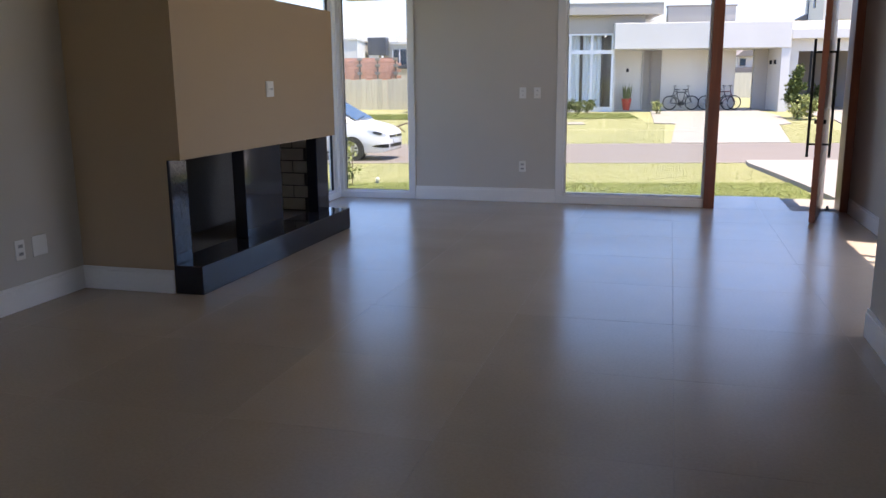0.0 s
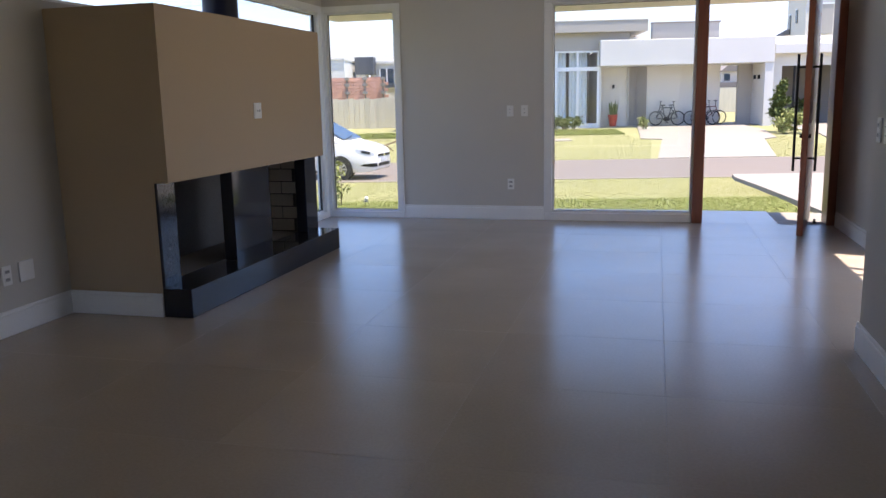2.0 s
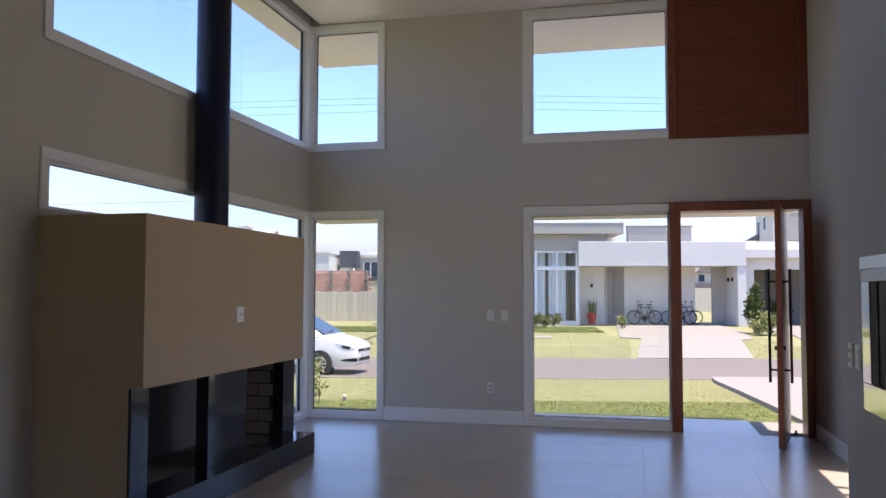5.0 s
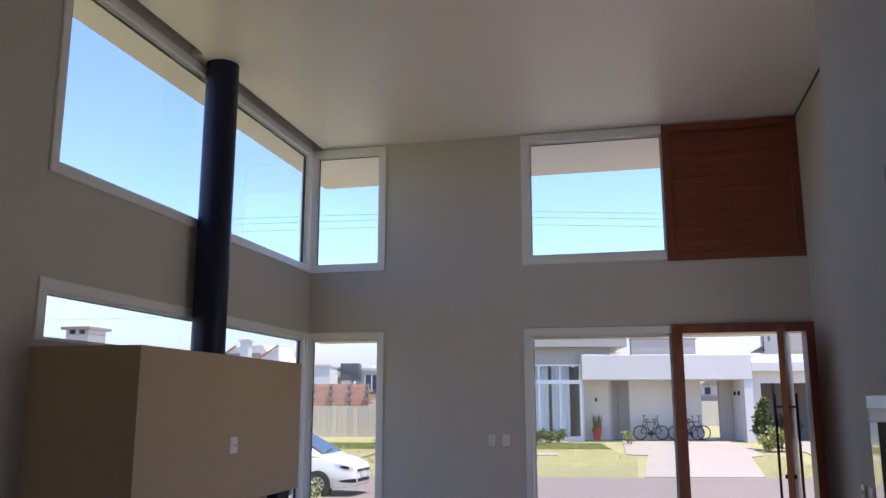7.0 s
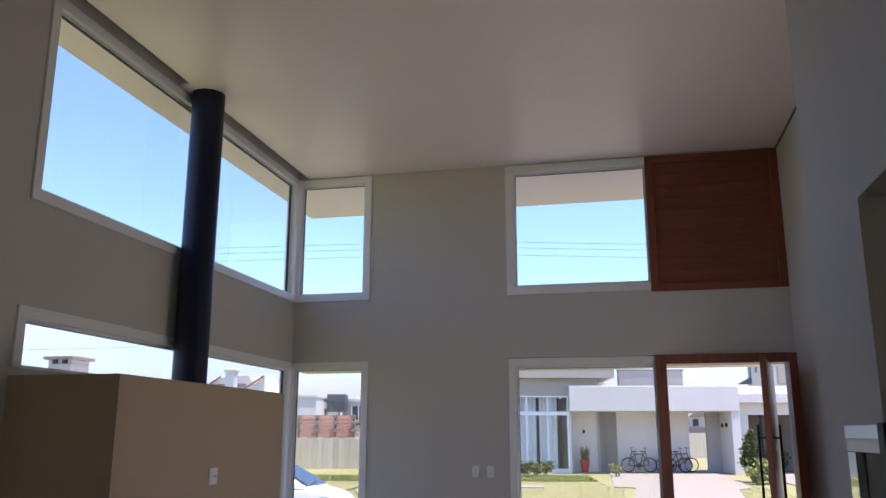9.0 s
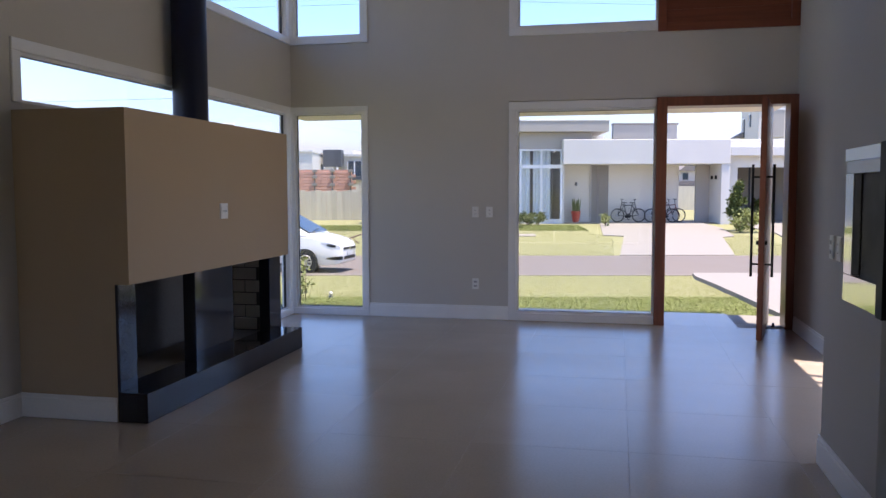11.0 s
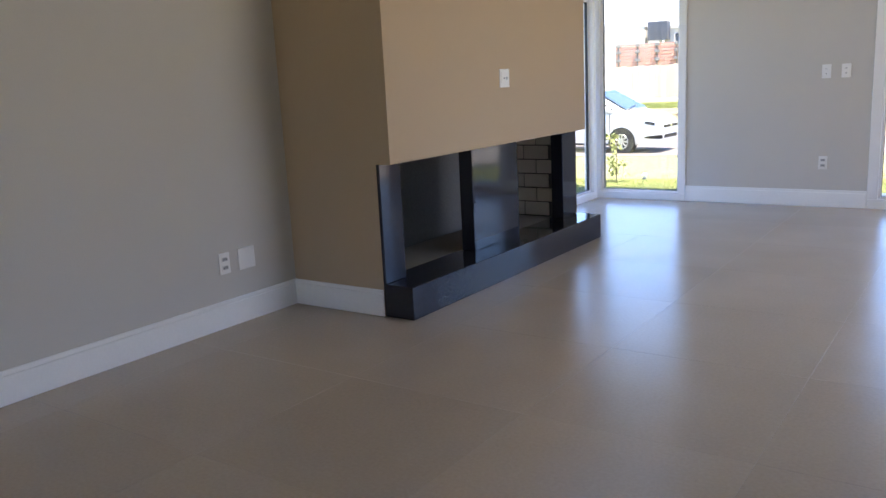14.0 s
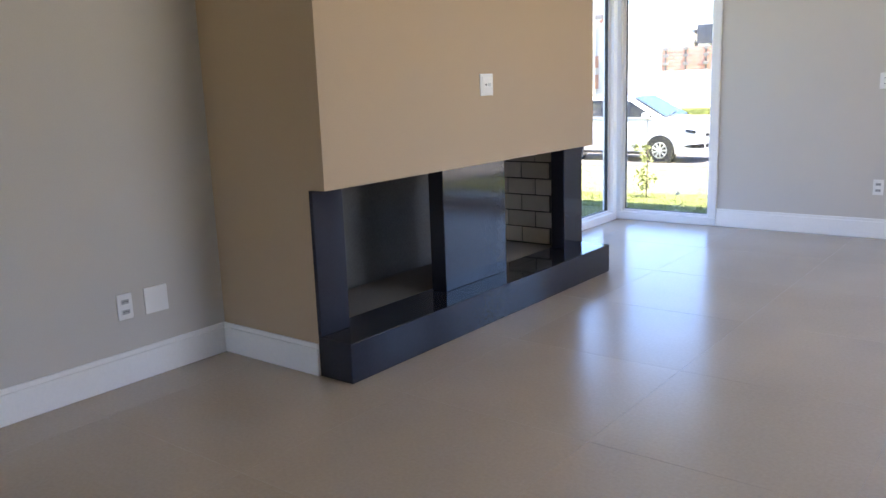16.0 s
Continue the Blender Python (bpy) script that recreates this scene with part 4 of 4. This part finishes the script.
for u, v, turn, paint, say in ((8.60, 44.75, 2, M_BIKE, "dark bicycle leaning by the pale carport wall"), (9.82, 45.05, 181, M_BIKE, "dark bicycle leaning by the pale carport wall"),
                               (10.42, 44.7, -3, M_BIKE, "dark bicycle leaning by the pale carport wall"), (10.86, 45.05, 1, M_BIKERED, "dark red bicycle leaning by the pale carport wall")):
    bicycle(EXT @ pose(u, v, -0.27, 0, 0, turn) @ Matrix.Scale(1.12, 4), paint, say)

pot = thing("plant_pot", "tall red glazed pot with upright green leaves", "plant pot", at=EXT @ pose(6.35, 44.9, -0.27))
bm = bmesh.new()
cyl(bm, 0.17, (0, 0, 0), (0, 0, 0.55), 20, 0.26)
cyl(bm, 0.28, (0, 0, 0.55), (0, 0, 0.62), 20)
part("pot", bm, M_REDPOT, pot, smooth=True)
bm = bmesh.new()
for k in range(16):
    a = k * 2.4
    r = 0.04 + 0.012 * k
    h = random.uniform(0.5, 0.85)
    p0 = Vector((r * math.cos(a), r * math.sin(a), 0.6))
    p1 = p0 + Vector((0.08 * math.cos(a), 0.08 * math.sin(a), h))
    cyl(bm, 0.035, p0, p0.lerp(p1, 0.6), 5, 0.03)
    cyl(bm, 0.03, p0.lerp(p1, 0.6), p1, 5, 0.002)
part("leaves", bm, M_LEAF, pot)


# ---- car ----
def loft(stations, ring):
    """Skin over cross-sections: ring(s) gives the (y, z) points at a station s = (x, ...)."""
    bm = bmesh.new()
    rows = [[bm.verts.new((s[0], y, z)) for y, z in ring(s)] for s in stations]
    n = len(rows[0])
    for a, b in zip(rows, rows[1:]):
        for i in range(n):
            bm.faces.new((a[i], b[i], b[(i + 1) % n], a[(i + 1) % n]))
    bm.faces.new(rows[0])
    bm.faces.new(rows[-1][::-1])
    bmesh.ops.recalc_face_normals(bm, faces=bm.faces)
    return bm


def body_ring(s):
    x, zb, zt, hw = s                     # bottom, shoulder height, half width
    yc = 0.82
    pts = []
    for y, z in ((-0.90, 0.0), (-0.98, 0.10), (-1.0, 0.38), (-0.985, 0.66), (-0.95, 0.88), (-0.80, 0.975), (-0.4, 1.0)):
        pts.append((yc + y * hw, zb + z * (zt - zb)))
    return pts + [(2 * yc - y, z) for y, z in reversed(pts)]


car = thing("car", "white compact hatchback parked on the street", "car", at=EXT @ pose(-4.43, 22.95, -0.855, 0, 0, -14) @ Matrix.Scale(1.03, 4))
CAR_BODY = [(-3.05, 0.42, 0.95, 0.68), (-3.0, 0.30, 1.06, 0.77), (-2.8, 0.22, 1.10, 0.81), (-2.2, 0.20, 1.09, 0.82), (-1.2, 0.19, 1.07, 0.82), (-0.55, 0.19, 1.07, 0.82),
            (-0.25, 0.2, 1.075, 0.81), (0.1, 0.2, 1.07, 0.80), (0.42, 0.2, 1.00, 0.785), (0.65, 0.21, 0.94, 0.75), (0.80, 0.22, 0.885, 0.70), (0.90, 0.25, 0.83, 0.63), (0.95, 0.28, 0.77, 0.56), (0.98, 0.34, 0.70, 0.48)]
part("body", loft(CAR_BODY, body_ring), M_CARPAINT, car, smooth=True)


def cabin_ring(s):
    x, z0, z1, w0, w1 = s
    yc = 0.82
    pts = [(yc - w0, z0), (yc - w0 * 0.55 - w1 * 0.45, (z0 + z1) / 2 + 0.02), (yc - w1, z1 - 0.05), (yc - w1 * 0.8, z1)]
    return pts + [(2 * yc - y, z) for y, z in reversed(pts)]


part("cabin", loft([(-2.97, 1.04, 1.10, 0.70, 0.66), (-2.85, 1.04, 1.45, 0.74, 0.60), (-2.55, 1.04, 1.56, 0.76, 0.61), (-1.9, 1.04, 1.60, 0.77, 0.62), (-1.3, 1.04, 1.60, 0.77, 0.62), (-0.85, 1.04, 1.55, 0.77, 0.61), (-0.4, 1.04, 1.31, 0.76, 0.65), (0.05, 1.0, 1.07, 0.74, 0.70)], cabin_ring), M_CARPAINT, car, smooth=True)
# side windows and windscreen, proud of the cabin skin
def pane_quad(pts, n, t=0.012):
    bm = bmesh.new()
    n = Vector(n).normalized()
    lo = [bm.verts.new(Vector(p)) for p in pts]
    hi = [bm.verts.new(Vector(p) + n * t) for p in pts]
    bm.faces.new(hi)
    bm.faces.new(lo[::-1])
    for i in range(len(pts)):
        j = (i + 1) % len(pts)
        bm.faces.new((lo[i], lo[j], hi[j], hi[i]))
    bmesh.ops.recalc_face_normals(bm, faces=bm.faces)
    return bm


for pts in ([(-1.38, 0.05, 1.10), (-0.22, 0.06, 1.09), (-0.42, 0.085, 1.22), (-0.85, 0.15, 1.46), (-1.38, 0.165, 1.50)],
            [(-2.35, 0.05, 1.11), (-1.46, 0.05, 1.10), (-1.46, 0.165, 1.50), (-2.2, 0.165, 1.48)],
            [(-2.72, 0.075, 1.13), (-2.43, 0.06, 1.12), (-2.29, 0.165, 1.47), (-2.52, 0.165, 1.43)]):
    part("side_window", pane_quad(pts, (0, -1, 0.3), 0.022), M_SIDEGLASS, car)
part("windscreen", pane_quad([(0.04, 0.20, 1.095), (0.04, 1.44, 1.095), (-0.83, 1.36, 1.567), (-0.83, 0.28, 1.567)], (0.475, 0, 0.88), 0.02), M_CARGLASS, car, "blue reflecting windscreen")
part("wiper", cyl(bmesh.new(), 0.012, (0.06, 0.35, 1.115), (-0.06, 1.05, 1.18), 6), M_BLACK, car)
for y in (0.27, 1.37):
    bm = cyl(bmesh.new(), 0.016, (-2.35, y, 1.645), (-0.95, y, 1.635), 8)
    for x in (-2.35, -1.65, -0.95):
        cyl(bm, 0.016, (x, y, 1.54), (x, y, 1.64), 6)
    part("roof_rail", bm, M_ALLOY, car)
for x in (-1.28, -2.2):
    part("door_handle", B(x, x + 0.16, -0.022, 0.012, 0.93, 0.965, 0.008), M_CARPAINT, car)
for x in (-0.33, -1.42, -2.32):
    part("door_seam", B(x, x + 0.008, -0.004, 0.02, 0.42, 1.0), M_GASKET, car)
for x in (0.0, -2.46):
    # dark disc for the black arch and the shade in the wheel well
    part("wheel_arch_shade", cyl(bmesh.new(), 0.355, (x, -0.012, 0.31), (x, 0.25, 0.31), 32), M_TYRE, car)
    bm = torus(bmesh.new(), (x, 0.06, 0.30), 0.235, 0.068, seg=32, sub=10)
    wh = part("wheel", bm, M_TYRE, car, smooth=True)
    bm = torus(bmesh.new(), (x, -0.005, 0.30), 0.185, 0.016, seg=28, sub=6)
    cyl(bm, 0.045, (x, -0.03, 0.30), (x, 0.03, 0.30), 14)
    for k in range(9):
        a = 2 * math.pi * k / 9
        cyl(bm, 0.02, (x + 0.03 * math.cos(a), -0.02, 0.30 + 0.03 * math.sin(a)), (x + 0.185 * math.cos(a), -0.012, 0.30 + 0.185 * math.sin(a)), 6, 0.026)
    part("rim", bm, M_ALLOY, wh, smooth=True)
part("mirror", B(-0.42, -0.28, -0.16, 0.04, 1.06, 1.20, 0.03, 2), M_CARPAINT, car)


def skin_patch(xs, lows, highs, lift, rows=4):
    """A thin plate that follows the near side of the car's bonnet and bumper."""
    sec = CAR_BODY[6:]
    shape = ((0.0, 0.90), (0.10, 0.98), (0.38, 1.0), (0.66, 0.985), (0.88, 0.95), (0.975, 0.80), (1.0, 0.4))
    bm = bmesh.new()
    grid = []
    for x, lo, hi in zip(xs, lows, highs):
        zb, zt, hw = (float(np.interp(x, [s[0] for s in sec], [s[k] for s in sec])) for k in (1, 2, 3))
        col = []
        for r in range(rows + 1):
            z = lo + (hi - lo) * r / rows
            y = 0.82 - hw * float(np.interp((z - zb) / (zt - zb), [p[0] for p in shape], [p[1] for p in shape]))
            col.append((bm.verts.new((x + lift * 0.6, y - lift * 0.8, z)), bm.verts.new((x - 0.02, y + 0.03, z))))
        grid.append(col)
    for c0, c1 in zip(grid, grid[1:]):
        for r in range(rows):
            bm.faces.new((c0[r][0], c1[r][0], c1[r + 1][0], c0[r + 1][0]))
        bm.faces.new((c0[0][0], c0[0][1], c1[0][1], c1[0][0]))
        bm.faces.new((c0[rows][0], c1[rows][0], c1[rows][1], c0[rows][1]))
    for r in range(rows):
        for col in (grid[0], grid[-1]):
            bm.faces.new((col[r][0], col[r + 1][0], col[r + 1][1], col[r][1]))
    bmesh.ops.recalc_face_normals(bm, faces=bm.faces)
    return bm


hl = part("headlight", skin_patch((0.44, 0.54, 0.66, 0.78, 0.87, 0.93), (0.80, 0.755, 0.715, 0.685, 0.665, 0.655), (0.835, 0.845, 0.835, 0.805, 0.765, 0.73), 0.01), M_LAMP, car, "clear headlamp")
part("bezel", skin_patch((0.60, 0.68, 0.76, 0.83), (0.745, 0.725, 0.71, 0.70), (0.80, 0.795, 0.78, 0.76), 0.016), M_SIDEGLASS, hl)
part("grille", B(0.945, 0.992, 0.38, 1.26, 0.625, 0.695, 0.008), M_BLACK, car, "black upper grille")
part("emblem", cyl(bmesh.new(), 0.05, (0.99, 0.82, 0.665), (1.002, 0.82, 0.665), 18), M_CHROME, car, "round chrome emblem")
part("lower_grille", B(0.945, 0.995, 0.42, 1.22, 0.36, 0.45, 0.01), M_BLACK, car, "black lower grille")
part("lower_grille", skin_patch((0.58, 0.68, 0.78, 0.87, 0.93, 0.975), (0.385, 0.375, 0.362, 0.355, 0.352, 0.352), (0.40, 0.43, 0.445, 0.452, 0.455, 0.455), 0.008), M_BLACK, car, "black lower grille")
part("number_plate", B(0.975, 1.004, 0.62, 1.02, 0.475, 0.575), M_PLATE, car)
part("sill", B(-2.1, -0.36, 0.01, 0.05, 0.19, 0.25, 0.01), M_BLACK, car)
part("aerial", cyl(bmesh.new(), 0.008, (-2.3, 0.82, 1.52), (-2.6, 0.82, 1.68), 6), M_BLACK, car)

# ---- beyond the street on the other side: fence, brick walls, houses ----
fence = thing("fence", "tall weathered grey timber board fence", "fence", at=EXT)
cache = []
for k in range(6):
    bm = B(0, 0.31, 0, 0.03, -0.4, 1.48 + 0.04 * math.sin(k * 2.1), 0.006)
    me = bpy.data.meshes.new("board")
    bm.to_mesh(me)
    bm.free()
    me.materials.append(M_FENCE)
    cache.append(me)
for k in range(95):
    b = new("board", cache[k % 6])
    b.location = (-36 + k * 0.32, 49.6 + random.uniform(-0.015, 0.015), 0)
    b.parent = fence
bw = thing("brick_building_shell", "unfinished red hollow-brick wall with pale columns", "building", at=EXT)
part("wall", B(-36, -8.0, 60.2, 60.5, -0.4, 3.05), M_REDBRICK, bw)
rows_ = 7
bm_b = bpy.data.meshes.new("brick")
t_b = B(0, 0.84, 0, 0.05, 0, 0.2, 0.01)
t_b.to_mesh(bm_b)
t_b.free()
bm_b.materials.append(M_REDBRICK)
for r in range(rows_):
    for k in range(30):
        b = new("brick", bm_b)
        b.location = (-33.9 + k * 0.86 + (0.43 if r % 2 else 0), 60.15, 1.36 + r * 0.225)
        b.parent = bw
for k in range(20):
    u = -33.3 + k * 1.325
    c_ = part("column", B(u, u + 0.10, 60.06, 60.3, -0.4, 3.07), M_KERB, bw)
    for z in (1.85, 2.4, 2.85):
        part("block", B(u - 0.12, u + 0.24, 59.95, 60.05, z, z + 0.2, 0.01), M_CONC, c_)
wb = thing("white_building", "plain white rendered building behind the fence", "building", at=EXT)
part("wall", B(-24, -13.0, 72, 80, -0.4, 4.9), M_RENDER, wb)
part("parapet", B(-24.1, -12.95, 71.9, 80, 4.9, 5.05), M_RENDER, wb)
gb = thing("grey_modern_house", "grey modern house with a dark roof block", "house", at=EXT)
part("wall", B(-11.6, -5, 78, 86, -0.4, 4.75), M_PALEREND, gb)
part("parapet", B(-11.7, -5, 77.8, 86, 4.75, 5.0), M_RENDER, gb)
part("upper_wall", B(-10.3, -5, 78.6, 86, 5.0, 5.4), M_PALEREND, gb)
part("roof_block", B(-12.75, -11.05, 76, 77.75, 3.75, 5.32), M_SLATE, gb, "dark slate grey roof block")
part("block_base", B(-12.6, -11.75, 76.1, 77.7, -0.4, 3.749), M_PALEREND, gb)
w_ = part("window", B(-10.75, -8.6, 77.9, 77.99, 2.9, 4.3), M_CARGLASS, gb, "wide dark window")
for u in (-10.75, -10.1, -9.4, -8.7):
    part("frame_stile", B(u, u + 0.1, 77.85, 77.9, 2.9, 4.3), M_PVC, w_)
part("canopy", B(-10.9, -5, 76.8, 77.79, 2.55, 2.85), M_SLATE, gb)

# rooftops seen over the fireplace
rh = thing("side_house", "white house with red edged gable and white chimney", "house", at=pose(-17.3, 38.5, -0.8))
part("wall", B(-9, 0.2, -3, 0.5, 0, 4.7), M_RENDER, rh)
part("roof", prism(bmesh.new(), [(-1.3, 4.72), (-0.75, 5.0), (0.6, 5.1), (1.2, 4.2), (-1.3, 4.2)], -3.3, -0.3), M_PALEREND, rh, "pale gable roof")
part("barge_tiles", prism(bmesh.new(), [(-1.36, 4.62), (-0.74, 5.02), (-0.74, 5.09), (-1.40, 4.68)], -3.45, -3.37), M_ROOFTILE, rh, "red edge tiles")
part("gable_wall", prism(bmesh.new(), [(0.5, 4.2), (1.5, 4.2), (1.5, 4.97), (0.5, 4.36)], -3.55, -3.40), M_RENDER, rh)
part("barge_tiles", prism(bmesh.new(), [(0.46, 4.36), (1.50, 4.98), (1.50, 5.07), (0.42, 4.43)], -3.66, -3.551), M_ROOFTILE, rh, "red edge tiles")
part("side_wall", B(0.21, 1.5, -3.29, 0.5, 0, 4.199), M_RENDER, rh)
part("fascia", B(-9.3, 0.5, -3.36, -3.3, 4.55, 4.72), M_DARKREND_SHADE, rh)
for k in range(2):
    w_ = part("window", B(-1.9 - k * 3, -0.9 - k * 3, -3.05, -3.001, 3.4, 4.2), M_CARGLASS, rh, "dark window")
    part("frame_rail", B(-1.96 - k * 3, -0.84 - k * 3, -3.08, -3.01, 4.2, 4.28), M_PVC, w_)
part("brick_band", B(-2.4, 0.19, -3.06, -3.001, 2.5, 3.0), M_REDBRICK, rh)
part("brick_band", B(-2.4, 0.19, -3.06, -3.001, 1.6, 2.2), M_REDBRICK, rh)
ch = part("chimney", B(-0.19, 0.26, -4.05, -3.70, 0, 5.2, 0.02), M_RENDER, rh, "white rendered chimney")
part("cap", B(-0.25, 0.32, -4.1, -3.65, 5.2, 5.34, 0.02), M_PALEREND, ch)
rh2 = thing("side_house", "pale house with a slotted chimney cowl", "house", at=pose(-18.6, 25.2, -0.8))
part("wall", B(-5, 3, -1, 6, 0, 3.9), M_PALEREND, rh2)
part("parapet", B(-5.1, 3.1, -1.1, 6.1, 3.9, 4.05), M_RENDER, rh2)
ch = part("chimney", B(-0.43, 0.46, -0.6, 0.4, 4.0, 4.78, 0.02), M_GREYREND, rh2, "grey chimney with vent slots")
for k in range(3):
    part("cap_post", B(-0.42 + k * 0.37, -0.28 + k * 0.37, -0.58, 0.38, 4.78, 4.92), M_GREYREND, ch)
part("cap", B(-0.56, 0.6, -0.72, 0.52, 4.92, 5.03, 0.02), M_DARKREND_SHADE, ch)

# overhead wires
for k, (z, sag) in enumerate(((7.95, 0.5), (7.8, 0.5), (7.6, 0.55), (4.75, 0.5))):
    bm = bmesh.new()
    pts = [(-70 + 14 * i, 26.5 + 0.2 * k, z - sag * (1 - ((i % 5) / 2.5 - 1) ** 2)) for i in range(11)]
    for a, b in zip(pts, pts[1:]):
        cyl(bm, 0.005, a, b, 5, caps=False)
    ext(solid("overhead_wire", bm, M_BLACK, "thin black overhead wire above the street", "wire"))


# ---- floor: grout bed and tiles ----
fl = thing("floor", "large brown-grey satin porcelain floor tiles", "floor", kind="structure")
part("grout_bed", B(XL - WT, XK + WT, YB - WT, YF + WT, -0.30, -0.001), M_GROUT, fl)
part("grout_bed", B(-1.35, 1.48, YF + WT, 10.16, -0.30, -0.001), M_GROUT, fl)
TP, TX, TY = 0.888, 0.287, 5.595
nx0, nx1 = math.floor((XL - TX) / TP), math.ceil((XK - TX) / TP)
ny0, ny1 = math.floor((YB - TY) / TP), math.ceil((10.16 - TY) / TP)
tile_cache = {}
for i in range(nx0, nx1):
    for j in range(ny0, ny1):
        x0, x1 = max(TX + i * TP, XL), min(TX + (i + 1) * TP, XK)
        y0, y1 = max(TY + j * TP, YB), min(TY + (j + 1) * TP, 10.16)
        if y0 > 8.9:
            x0, x1 = max(x0, -1.35), min(x1, 1.48)
        elif y1 > YF + WT:
            y1 = YF + WT if x0 > 1.5 or x1 < -1.0 else y1
        if x1 - x0 < 0.02 or y1 - y0 < 0.02:
            continue
        key = (round(x1 - x0, 3), round(y1 - y0, 3))
        if key not in tile_cache:
            bm = B(0.0008, key[0] - 0.0008, 0.0008, key[1] - 0.0008, -0.006, 0.0, 0.0007)
            me = bpy.data.meshes.new("tile")
            bm.to_mesh(me)
            bm.free()
            me.materials.append(M_TILE)
            tile_cache[key] = me
        t_ = new("tile", tile_cache[key])
        t_.location = (x0, y0, random.uniform(-0.0004, 0.0))
        t_.parent = fl
